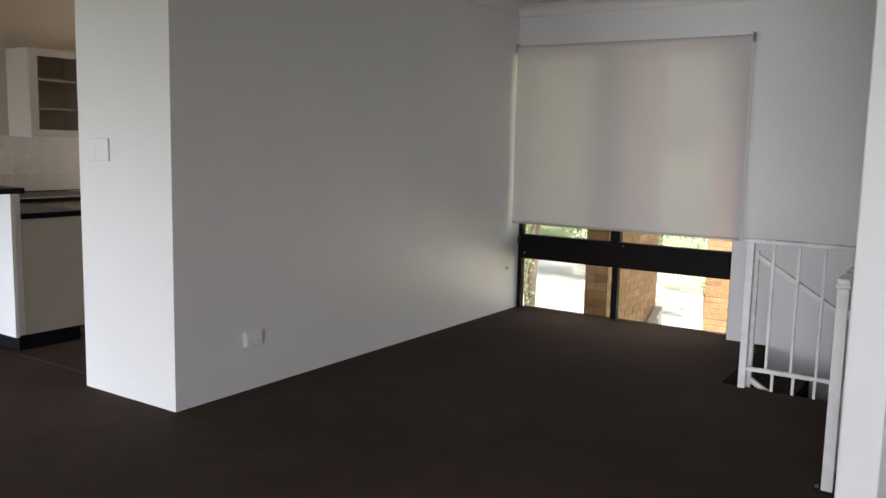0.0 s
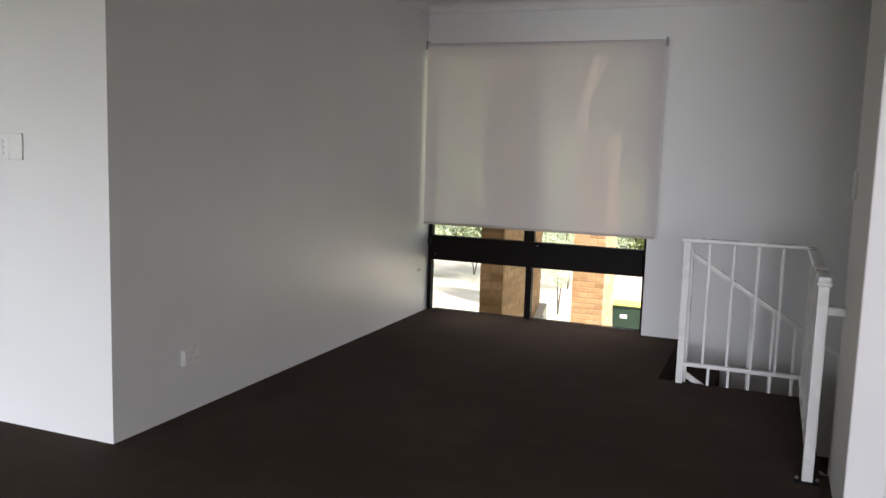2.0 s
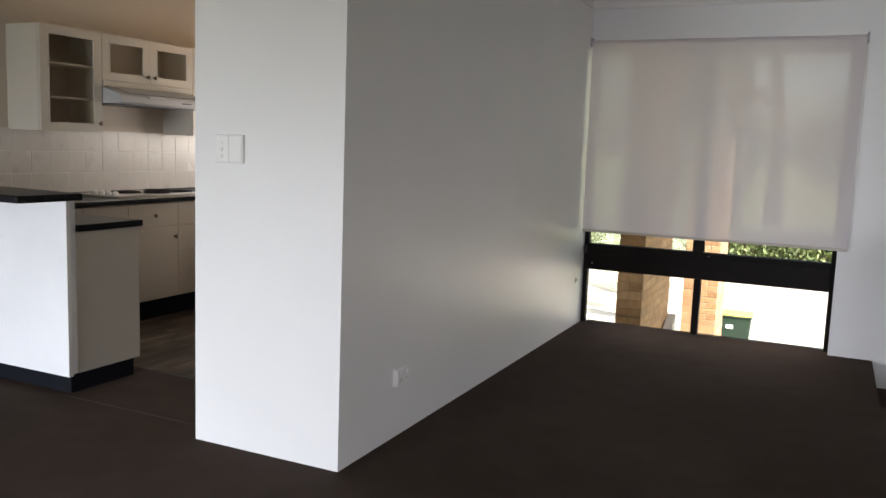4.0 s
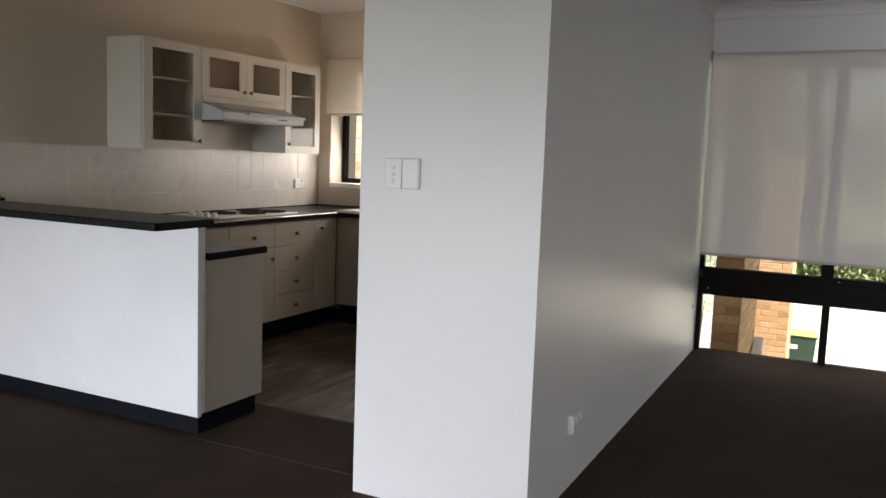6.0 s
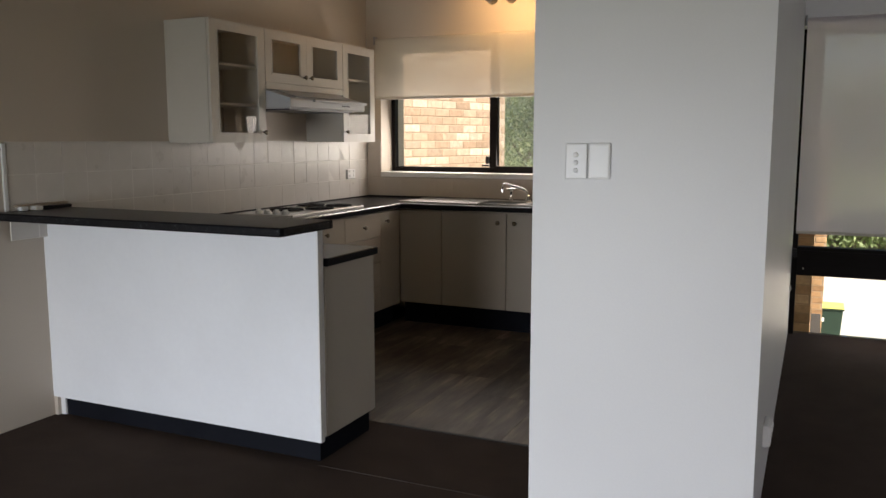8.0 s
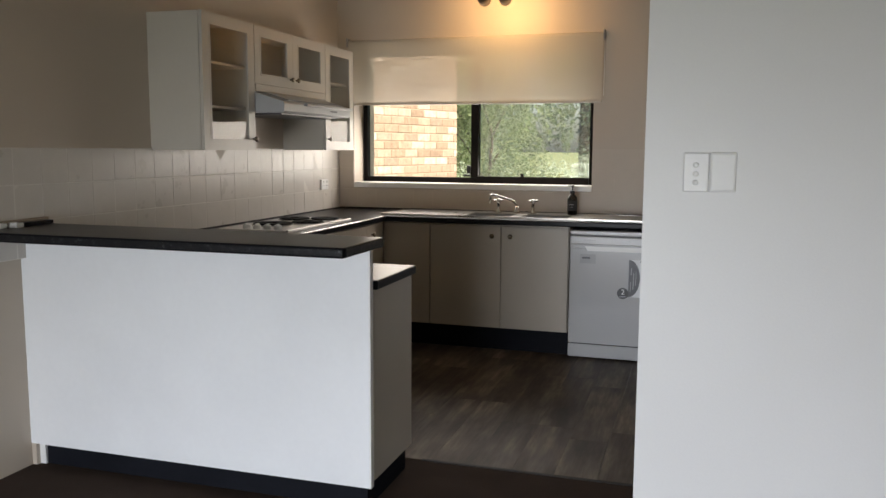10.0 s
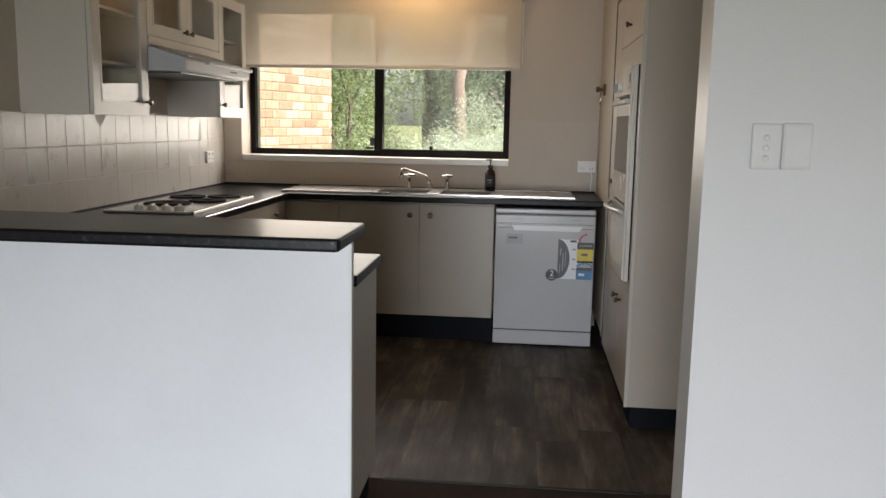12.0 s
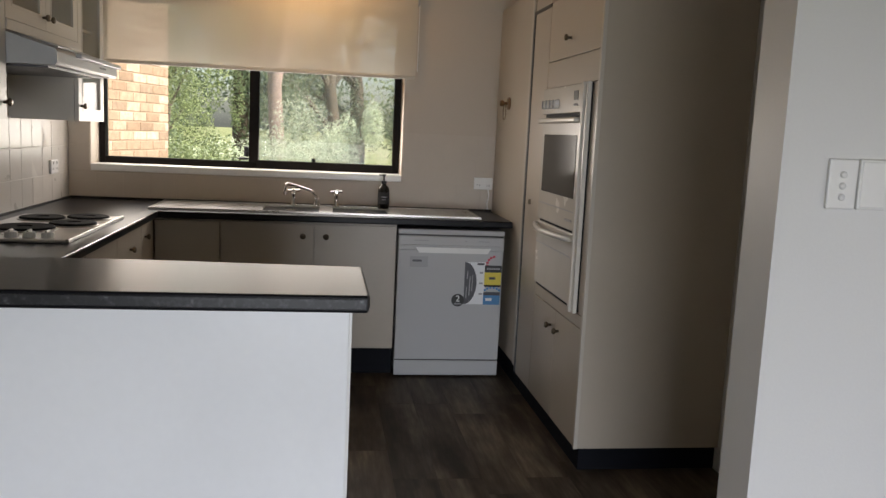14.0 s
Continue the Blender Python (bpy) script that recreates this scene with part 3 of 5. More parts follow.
double_outlet("power_outlet", "x", (0.0, 0.508, 0.285), "white double power outlet block low on the partition wall", 0.024)
double_outlet("power_outlet", "x", (LEFT + 0.006, 3.0, 1.09), "white double power outlet on the tiled splashback")
double_outlet("power_outlet", "y", (-0.80, BACK - 0.006, 1.07), "white double power outlet beside the tall cupboards")
cord = thing("cord", (-0.77, BACK - 0.02, 0.9), "thin white cord hanging from the outlet to the benchtop", "cord")
part("cable", tube([(-0.775, BACK - 0.03, 1.05), (-0.765, BACK - 0.04, 1.0), (-0.772, BACK - 0.03, 0.95), (-0.768, BACK - 0.03, 0.912)], 0.004, 8), M_WPLAST, cord)
tvp = thing("aerial_plate", (0.0, 3.346, 0.354), "small white socket plate low beside the window", "wall plate")
part("plate", rounded_plate("x", (0.0, 3.346, 0.354), 0.04, 0.04, 0.008), M_WPLAST, tvp)
part("socket", lathe([(0.006, 0.008), (0.006, 0.014)], "x", (0.0, 3.346, 0.354), 10), M_STEEL, tvp)
sr = thing("light_switch", (2.93, 1.0, 1.25), "white narrow switch plate on the wall end by the stairs", "switch")
part("plate", box(2.924, 2.935, 0.965, 1.035, 1.19, 1.306, 0.004), M_WPLAST, sr)
part("button", box(2.919, 2.925, 0.99, 1.01, 1.235, 1.262, 0.003), M_TRIM, sr)

# ---------------------------------------------------------------- balustrade
def balustrade():
    b = thing("balustrade", (2.5, 2.25, 0.0), "white steel balustrade round the open stairwell", "balustrade")
    px, py, qy = 2.185, 2.252, 0.945
    cx = 2.845
    part("post", box(px - 0.02, px + 0.02, py - 0.02, py + 0.02, 0.0, 0.845, 0.003), M_RAIL, b)
    p2 = part("post", box(cx - 0.022, cx + 0.022, qy - 0.022, qy + 0.022, 0.0, 0.835, 0.003), M_RAIL, b)
    part("cap", box(cx - 0.03, cx + 0.03, qy - 0.03, qy + 0.03, 0.835, 0.853, 0.006), M_RAIL, p2)
    part("base_plate", box(cx - 0.05, cx + 0.05, qy - 0.04, qy + 0.04, 0.0, 0.006, 0.002), M_KICK, p2)
    for s in (-1, 1):
        part("bolt", lathe([(0.008, 0.006), (0.008, 0.014), (0.004, 0.017)], "z", (cx + s * 0.04, qy, 0), 8), M_STEEL, p2)
    part("top_rail", box(px - 0.035, cx + 0.026, py - 0.028, py + 0.028, 0.845, 0.868, 0.006), M_RAIL, b)
    part("bottom_rail", box(px + 0.02, cx, py - 0.014, py + 0.014, 0.105, 0.128, 0.003), M_RAIL, b)
    part("top_rail", box(cx - 0.026, cx + 0.026, qy - 0.03, py - 0.028, 0.853, 0.875, 0.006), M_RAIL, b)
    part("bottom_rail", box(cx - 0.012, cx + 0.012, qy + 0.022, py - 0.014, 0.105, 0.128, 0.003), M_RAIL, b)
    part("wall_rail", box(cx + 0.022, 2.935, qy - 0.012, qy + 0.04, 0.715, 0.75, 0.003), M_RAIL, b)
    for x in (2.31, 2.443, 2.575, 2.705):
        part("baluster", box(x - 0.0075, x + 0.0075, py - 0.0075, py + 0.0075, 0.128, 0.845, 0.002), M_RAIL, b)
    for x in (2.345, 2.457, 2.57, 2.685, 2.80):
        part("spigot", box(x - 0.008, x + 0.008, py + 0.006, py + 0.022, -0.03, 0.105, 0.002), M_RAIL, b)
    for k in range(9):
        y = qy + 0.14 + k * 0.13
        part("baluster", box(cx - 0.0075, cx + 0.0075, y - 0.0075, y + 0.0075, 0.128, 0.853, 0.002), M_RAIL, b)
    part("bottom_plate", box(cx - 0.004, cx + 0.004, qy + 0.05, py - 0.02, 0.03, 0.1, 0.001), M_RAIL, b)
    return b
balustrade()

def stair_handrail():
    h = thing("stair_handrail", (2.5, 2.33, 0.0), "white sloping stair handrail with thin balusters", "handrail")
    y, sl = 2.335, -0.625
    x0, x1, z0 = 2.2, 3.6, 0.757
    def z(x):
        return z0 + sl * (x - x0)
    part("rail", prism([(x0, z(x0)), (x1, z(x1)), (x1, z(x1) + 0.028), (x0, z(x0) + 0.028)], "y", y - 0.02, y + 0.02), M_RAIL, h)
    part("low_rail", prism([(x0, z(x0) - 0.735), (x1, z(x1) - 0.735), (x1, z(x1) - 0.7), (x0, z(x0) - 0.7)], "y", y - 0.012, y + 0.012), M_RAIL, h)
    part("post", box(x0 - 0.016, x0 + 0.016, y - 0.016, y + 0.016, -0.18, z0 + 0.04, 0.003), M_RAIL, h)
    for x in (2.56, 2.68, 2.80, 2.92, 3.04, 3.16, 3.28, 3.4):
        part("baluster", box(x - 0.007, x + 0.007, y - 0.007, y + 0.007, z(x) - 0.7, z(x) + 0.005, 0.002), M_RAIL, h)
    return h
stair_handrail()

# ---------------------------------------------------------------- kitchen cabinets
BENCH = 0.897
def knob(parent, at, axis):
    x, y, z = at
    if axis == "x+":
        prof = [(0.006, 0.0), (0.006, 0.012), (0.014, 0.017), (0.015, 0.024), (0.009, 0.029)]
        part("knob", lathe(prof, "x", at, 14), M_BRASS, parent, smooth=True)
    elif axis == "x-":
        prof = [(0.006, 0.0), (0.006, -0.014), (0.014, -0.019), (0.015, -0.027), (0.009, -0.032)]
        part("knob", lathe(prof, "x", at, 14), M_BRASS, parent, smooth=True)
    else:
        prof = [(0.006, 0.0), (0.006, -0.012), (0.015, -0.017), (0.016, -0.025), (0.009, -0.03)]
        part("knob", lathe(prof, "y", at, 14), M_BRASS, parent, smooth=True)

BX = -2.662             # face of the side base units
def side_unit(y0, y1, fronts, label):
    u = thing("base_cabinet", (BX - 0.3, (y0 + y1) / 2, 0), label, "cabinet", "kitchen base units")
    part("carcass", box(LEFT, BX - 0.018, y0, y1, 0.15, BENCH - 0.038), M_CREAM, u)
    part("kickboard", box(LEFT, BX - 0.07, y0, y1, 0.0, 0.15), M_KICK, u)
    for n, a, b, c, d, kn in fronts:
        f = part(n, box(BX - 0.017, BX, a + 0.002, b - 0.002, c + 0.002, d - 0.002, 0.002), M_CREAM, u)
        if kn:
            knob(f, (BX, *kn), "x+")
top = BENCH - 0.045
side_unit(0.70, 1.46, [("door", 0.70, 1.08, 0.15, top, (1.03, 0.78)), ("door", 1.08, 1.46, 0.15, top, (1.13, 0.78))], "cream melamine base cabinet beside the breakfast bar")
side_unit(1.46, 1.94, [("drawer_front", 1.46, 1.94, 0.68, top, (1.70, 0.765)), ("door", 1.46, 1.94, 0.15, 0.68, (1.9, 0.6))], "cream melamine cabinet with one drawer below the hob")
side_unit(1.94, 2.42, [("drawer_front", 1.94, 2.42, 0.68, top, (2.18, 0.765)), ("drawer_front", 1.94, 2.42, 0.5, 0.68, (2.18, 0.585)),
                       ("drawer_front", 1.94, 2.42, 0.325, 0.5, (2.18, 0.41)), ("drawer_front", 1.94, 2.42, 0.15, 0.325, (2.18, 0.235))],
          "cream melamine cabinet with four drawers and metal knobs")
side_unit(2.42, 2.718, [("door", 2.42, 2.715, 0.15, top, (2.5, 0.785))], "narrow cream melamine corner cabinet")

BY = 2.718              # face of the rear base units
def rear_unit(x0, x1, fronts, label):
    u = thing("base_cabinet", ((x0 + x1) / 2, BY + 0.3, 0), label, "cabinet", "kitchen base units")
    part("carcass", box(x0, x1, BY + 0.018, BACK, 0.16, BENCH - 0.038), M_CREAM, u)
    part("kickboard", box(x0, x1, BY + 0.07, BACK, 0.0, 0.16), M_KICK, u)
    for a, b, kn in fronts:
        f = part("door", box(a + 0.003, b - 0.003, BY, BY + 0.017, 0.162, top - 0.004, 0.002), M_CREAM, u)
        if kn:
            knob(f, (kn[0], BY, kn[1]), "y")
rear_unit(BX, -2.322, [(BX + 0.002, -2.322, None)], "cream melamine corner filler cabinet")
rear_unit(-2.322, -1.377, [(-2.322, -1.826, (-1.885, 0.783)), (-1.826, -1.377, (-1.762, 0.783))], "cream melamine sink cabinet with two doors")

# breakfast bar and peninsula
bar = thing("breakfast_bar", (-2.45, 0.17, 0.0), "white panelled breakfast bar with black kickboard", "breakfast bar")
part("front_panel", box(LEFT - 0.0222, -1.715, 0.146, 0.168, 0.095, 0.997, 0.001), M_PANEL, bar)
part("core", box(LEFT + 0.003, -1.727, 0.168, 0.215, 0.1, 0.997), M_PANEL, bar)
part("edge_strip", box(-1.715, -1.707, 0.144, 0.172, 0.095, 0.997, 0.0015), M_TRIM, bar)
part("kickboard", box(LEFT + 0.03, -1.737, 0.18, 0.2, 0.0, 0.1), M_KICK, bar)
part("kickboard_end", box(-1.765, -1.737, 0.2, 0.6, 0.0, 0.1), M_KICK, bar)
part("kick_stop", box(LEFT, LEFT + 0.03, 0.168, 0.19, 0.0, 0.095, 0.002), M_TRIM, bar)

def slab(name, outline, z0, z1, r, label):
    t = thing(name, (outline[0][0], outline[0][1], z0), label, "benchtop")
    bm = prism(outline, "z", z0, z1)
    bmesh.ops.bevel(bm, geom=[e for e in bm.edges if abs(e.verts[0].co.z - e.verts[1].co.z) < 1e-5], offset=r, segments=4, affect="EDGES", profile=0.5)
    part("top", bm, M_LAM, t, smooth=False)
    return t
slab("bar_top", [(LEFT + 0.002, -0.137), (-1.688, -0.137), (-1.684, -0.12), (-1.684, 0.225), (-2.2, 0.262), (LEFT + 0.002, 0.264)], 0.998, 1.034, 0.006,
     "black speckled laminate bar top with rounded edges")
btop = scene.objects["bar_top"]
part("edge_band", box(LEFT + 0.004, -1.69, -0.1385, -0.1365, 1.006, 1.027, 0.0009, 1), M_LAM_WORN, btop, "slightly scuffed laminate front edge")
part("end_band", box(-1.6845, -1.6825, -0.118, 0.198, 1.006, 1.027, 0.0009, 1), M_LAM_WORN, btop)

PEN = 0.872             # the peninsula top lies a little lower than the bench
pen = thing("peninsula_cabinet", (-2.2, 0.43, 0.0), "cream end-panelled cabinet behind the breakfast bar", "cabinet", "kitchen base units")
part("end_panel", box(-1.745, -1.72, 0.2155, 0.632, 0.1, PEN - 0.037, 0.002), M_FRAME_CREAM, pen)
part("carcass", box(BX, -1.745, 0.2155, 0.62, 0.1, PEN - 0.037), M_CREAM, pen)
part("kickboard", box(BX, -1.766, 0.2155, 0.58, 0.0, 0.1), M_KICK, pen)
slab("worktop", [(BX + 0.03, 0.2195), (-1.707, 0.2195), (-1.707, 0.648), (BX + 0.03, 0.648)], PEN - 0.036, PEN, 0.006,
     "black speckled laminate top of the peninsula behind the bar")
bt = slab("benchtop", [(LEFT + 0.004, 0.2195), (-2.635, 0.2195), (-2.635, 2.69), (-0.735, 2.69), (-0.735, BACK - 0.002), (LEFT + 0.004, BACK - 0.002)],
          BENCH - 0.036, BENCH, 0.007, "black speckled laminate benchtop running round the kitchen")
# added chrome strip that draws the highlight of the rounded bench edge
part("edge_glint", box(-2.6425, -2.6335, 0.66, 2.68, BENCH - 0.009, BENCH + 0.0005, 0.002), M_CHROME, bt, "thin chrome strip standing in for the bench edge highlight")
seal = thing("sealant_bead", (LEFT, 1.8, BENCH), "stained dark sealant bead along the splashback", "sealant")
part("bead", boxes([(LEFT + 0.004, LEFT + 0.018, 0.72, BACK - 0.01, BENCH, BENCH + 0.009), (LEFT + 0.018, -0.74, BACK - 0.022, BACK - 0.006, BENCH, BENCH + 0.012)]), M_CAULK, seal)

# upper cabinets
UX = -2.942
def frame_door(parent, y0, y1, z0, z1, kn):
    d = part("door", boxes([(UX - 0.018, UX, y0, y0 + 0.062, z0, z1), (UX - 0.018, UX, y1 - 0.062, y1, z0, z1),
                            (UX - 0.018, UX, y0 + 0.062, y1 - 0.062, z0, z0 + 0.05), (UX - 0.018, UX, y0 + 0.062, y1 - 0.062, z1 - 0.05, z1)]), M_FRAME_CREAM, parent)
    g = part("glass", box(UX - 0.011, UX - 0.007, y0 + 0.058, y1 - 0.058, z0 + 0.046, z1 - 0.046), M_CABGLASS, d)
    g.visible_shadow = False
    bead = []
    a, b, c, e, w = y0 + 0.062, y1 - 0.062, z0 + 0.05, z1 - 0.05, 0.008
    bead += [(UX - 0.006, UX + 0.002, a - 0.002, a + w, c, e), (UX - 0.006, UX + 0.002, b - w, b + 0.002, c, e),
             (UX - 0.006, UX + 0.002, a + w, b - w, c - 0.002, c + w), (UX - 0.006, UX + 0.002, a + w, b - w, e - w, e + 0.002)]
    part("glazing_bead", boxes(bead), M_FRAME_CREAM, d)
    knob(d, (UX, *kn), "x+")

def upper(y0, y1, z0, z1, doors, shelves, label):
    u = thing("wall_cabinet", (UX, (y0 + y1) / 2, z0), label, "cabinet", "wall cabinets")
    e, t = UX - 0.02, 0.016
    part("side", box(LEFT, e, y0, y0 + t, z0, z1), M_FRAME_CREAM, u)
    part("side", box(LEFT, e, y1 - t, y1, z0, z1), M_FRAME_CREAM, u)
    part("base", box(LEFT, e, y0 + t, y1 - t, z0, z0 + t), M_FRAME_CREAM, u)
    part("top", box(LEFT, e, y0 + t, y1 - t, z1 - t, z1), M_FRAME_CREAM, u)
    part("back", box(LEFT, LEFT + 0.006, y0 + t, y1 - t, z0 + t, z1 - t), M_CREAM, u)
    for s in shelves:
        part("shelf", box(LEFT + 0.006, e - 0.03, y0 + t, y1 - t, s, s + 0.014, 0.002), M_FRAME_CREAM, u)
    for d in doors:
        frame_door(u, *d)
UZ0, UZ1 = 1.344, 2.026
upper(1.005, 1.505, UZ0, UZ1, [(1.007, 1.503, UZ0, UZ1, (1.475, 1.405))], (1.56, 1.785), "cream wall cabinet with a glazed door and empty shelves")
upper(1.507, 2.405, 1.71, UZ1, [(1.509, 1.955, 1.71, UZ1, (1.92, 1.76)), (1.957, 2.403, 1.71, UZ1, (1.99, 1.76))], (), "short cream wall cabinet with two glazed doors over the range hood")
upper(2.407, 2.862, UZ0, UZ1, [(2.409, 2.86, UZ0, UZ1, (2.44, 1.415))], (1.785,), "cream wall cabinet with a glazed door beside the window")

hood = thing("range_hood", (-3.0, 1.95, 1.55), "grey-white slimline range hood under the wall cabinets", "range hood")
part("body", prism([(LEFT + 0.002, 1.708), (-2.955, 1.708), (-2.955, 1.664), (-2.775, 1.612), (-2.767, 1.6), (-2.767, 1.56), (-2.775, 1.55), (LEFT + 0.002, 1.55)], "y", 1.512, 2.4), M_HOOD, hood)
part("visor", prism([(-2.93, 1.659), (-2.79, 1.619), (-2.788, 1.625), (-2.928, 1.666)], "y", 1.6, 2.31), M_HOOD, hood)
part("lip", box(-2.768, -2.745, 1.75, 2.397, 1.594, 1.612, 0.004), M_HOOD, hood)
part("filter", box(-3.2, -2.82, 1.58, 2.33, 1.542, 1.55), M_DGREY, hood)
part("badge", box(-2.7675, -2.7655, 2.1, 2.2, 1.575, 1.584), M_DGREY, hood)
part("filler", box(-2.96, UX + 0.004, 1.512, 2.4, 1.668, 1.708, 0.003), M_FRAME_CREAM, hood)

# hob
hob = thing("hob", (-2.95, 1.85, BENCH), "white enamel electric hob with four black plates set in the benchtop", "hob")
part("tray", box(-3.15, -2.715, 1.42, 2.27, BENCH + 0.0005, BENCH + 0.012, 0.005), M_HOB, hob)
part("trim_rail", box(-2.722, -2.709, 1.42, 2.27, BENCH + 0.0005, BENCH + 0.016, 0.003), M_STEEL, hob)
for x, y, r in ((-3.01, 2.08, 0.095), (-2.835, 2.15, 0.09), (-2.83, 1.90, 0.095), (-2.965, 1.72, 0.115)):
    pl = part("plate", lathe([(r, BENCH + 0.012), (r, BENCH + 0.02), (r - 0.006, BENCH + 0.025), (0.03, BENCH + 0.025), (0.026, BENCH + 0.021)], "z", (x, y, 0), 28), M_PLATE, hob)
    part("ring", lathe([(r + 0.008, BENCH + 0.012), (r + 0.008, BENCH + 0.0155), (r + 0.001, BENCH + 0.017)], "z", (x, y, 0), 28), M_STEEL, pl)
for x in (-2.995, -2.93, -2.865, -2.8):
    k = part("control_knob", lathe([(0.024, BENCH + 0.012), (0.022, BENCH + 0.032), (0.018, BENCH + 0.035)], "z", (x, 1.475, 0), 16), M_WPLAST, hob)
    part("pointer", box(x - 0.004, x + 0.004, 1.455, 1.495, BENCH + 0.034, BENCH + 0.042, 0.002), M_WPLAST, k)

# sink, taps, soap
def sink():
    s = thing("sink", (-1.8, 3.0, BENCH), "stainless steel double bowl sink with ribbed drainers", "sink")
    x0, x1, y0, y1, z = -2.70, -0.90, 2.765, 3.225, BENCH + 0.001
    bowls = [(-2.12, -1.80, 2.82, 3.12), (-1.73, -1.41, 2.82, 3.12)]
    bm = bmesh.new()
    xs = [x0, bowls[0][0], bowls[0][1], bowls[1][0], bowls[1][1], x1]
    for i in range(5):
        if i in (1, 3):
            add_box(bm, xs[i], xs[i + 1], y0, 2.82, z, z + 0.006)
            add_box(bm, xs[i], xs[i + 1], 3.12, y1, z, z + 0.006)
        else:
            add_box(bm, xs[i], xs[i + 1], y0, y1, z, z + 0.006)
    part("deck", bm, M_STEEL, s)
    part("rim", boxes([(x0, x1, y0, y0 + 0.012, z + 0.006, z + 0.011), (x0, x1, y1 - 0.012, y1, z + 0.006, z + 0.011),
                       (x0, x0 + 0.012, y0 + 0.012, y1 - 0.012, z + 0.006, z + 0.011), (x1 - 0.012, x1, y0 + 0.012, y1 - 0.012, z + 0.006, z + 0.011)]), M_STEEL, s)
    for a, b, c, d in bowls:
        part("bowl", boxes([(a, b, c, d, z - 0.008, z - 0.002), (a, a + 0.004, c, d, z - 0.002, z + 0.004), (b - 0.004, b, c, d, z - 0.002, z + 0.004)]), M_STEEL, s)
        part("drain", lathe([(0.03, z - 0.002), (0.03, z + 0.0), (0.02, z + 0.001)], "z", ((a + b) / 2, (c + d) / 2, 0), 16), M_CHROME, s)
    for x in [-1.35 + 0.055 * i for i in range(8)]:
        part("drainer_rib", box(x, x + 0.014, 2.82, 3.13, z + 0.006, z + 0.009, 0.0014, 1), M_STEEL, s)
sink()

def tap_handle(x, y):
    t = thing("tap", (x, y, BENCH + 0.007), "chrome pillar tap with a cross handle behind the sink", "tap", "sink taps")
    z = BENCH + 0.007
    part("body", lathe([(0.022, z), (0.022, z + 0.008), (0.013, z + 0.02), (0.011, z + 0.06), (0.015, z + 0.066), (0.015, z + 0.08)], "z", (x, y, 0), 16), M_CHROME, t, smooth=True)
    h = part("cross_handle", tube([(x - 0.034, y, z + 0.088), (x + 0.034, y, z + 0.092)], [0.006, 0.006], 8), M_CHROME, t)
    part("cross_arm", tube([(x, y - 0.034, z + 0.09), (x, y + 0.034, z + 0.09)], [0.006, 0.006], 8), M_CHROME, h)
    part("button", lathe([(0.012, z + 0.08), (0.012, z + 0.098), (0.006, z + 0.102)], "z", (x, y, 0), 12), M_CHROME, h)
tap_handle(-1.955, 3.175)
tap_handle(-1.705, 3.175)
sp = thing("sink_spout", (-1.82, 3.175, BENCH + 0.007), "chrome swivel spout between the taps", "spout")
z = BENCH + 0.007
part("base", lathe([(0.024, z), (0.024, z + 0.01), (0.016, z + 0.03), (0.015, z + 0.05)], "z", (-1.82, 3.175, 0), 16), M_CHROME, sp, smooth=True)
pts = []
for k in range(15):
    q = k / 14
    x = -1.82 - 0.165 * q
    zz = z + 0.05 + (0.03 * math.sin(min(1, q * 5) * math.pi / 2)) + 0.052 * q
    pts.append((x if q > 0 else -1.82, 3.175 - 0.06 * q, zz))
pts += [(-1.995, 3.113, z + 0.128), (-2.0, 3.111, z + 0.112), (-2.002, 3.11, z + 0.085)]
part("arm", tube(pts, 0.0095, 12), M_CHROME, sp, smooth=True)
part("aerator", lathe([(0.012, z + 0.068), (0.012, z + 0.088)], "z", (-2.002, 3.11, 0), 12), M_CHROME, sp)

soap = thing("soap_bottle", (-1.425, 3.15, BENCH + 0.007), "dark brown pump soap bottle standing on the sink edge", "soap bottle")
part("bottle", lathe([(0.03, z), (0.034, z + 0.006), (0.034, z + 0.115), (0.028, z + 0.132), (0.014, z + 0.142), (0.014, z + 0.15)], "z", (-1.425, 3.16, 0), 20), M_BOTTLE, soap, smooth=True)
part("label", lathe([(0.0345, z + 0.03), (0.0345, z + 0.1)], "z", (-1.425, 3.16, 0), 20), M_LABEL, soap, "black label with faint grey lines")
part("print_line", box(-1.44, -1.41, 3.1245, 3.1255, z + 0.07, z + 0.075), M_LGREY, soap)
part("print_line", box(-1.436, -1.414, 3.1245, 3.1255, z + 0.055, z + 0.058), M_LGREY, soap)
pm = part("pump", lathe([(0.017, z + 0.15), (0.017, z + 0.168), (0.006, z + 0.17), (0.005, z + 0.195), (0.012, z + 0.197), (0.012, z + 0.206)], "z", (-1.425, 3.16, 0), 14), M_BLACK, soap)
part("nozzle", box(-1.455, -1.42, 3.155, 3.165, z + 0.197, z + 0.205, 0.003), M_BLACK, pm)

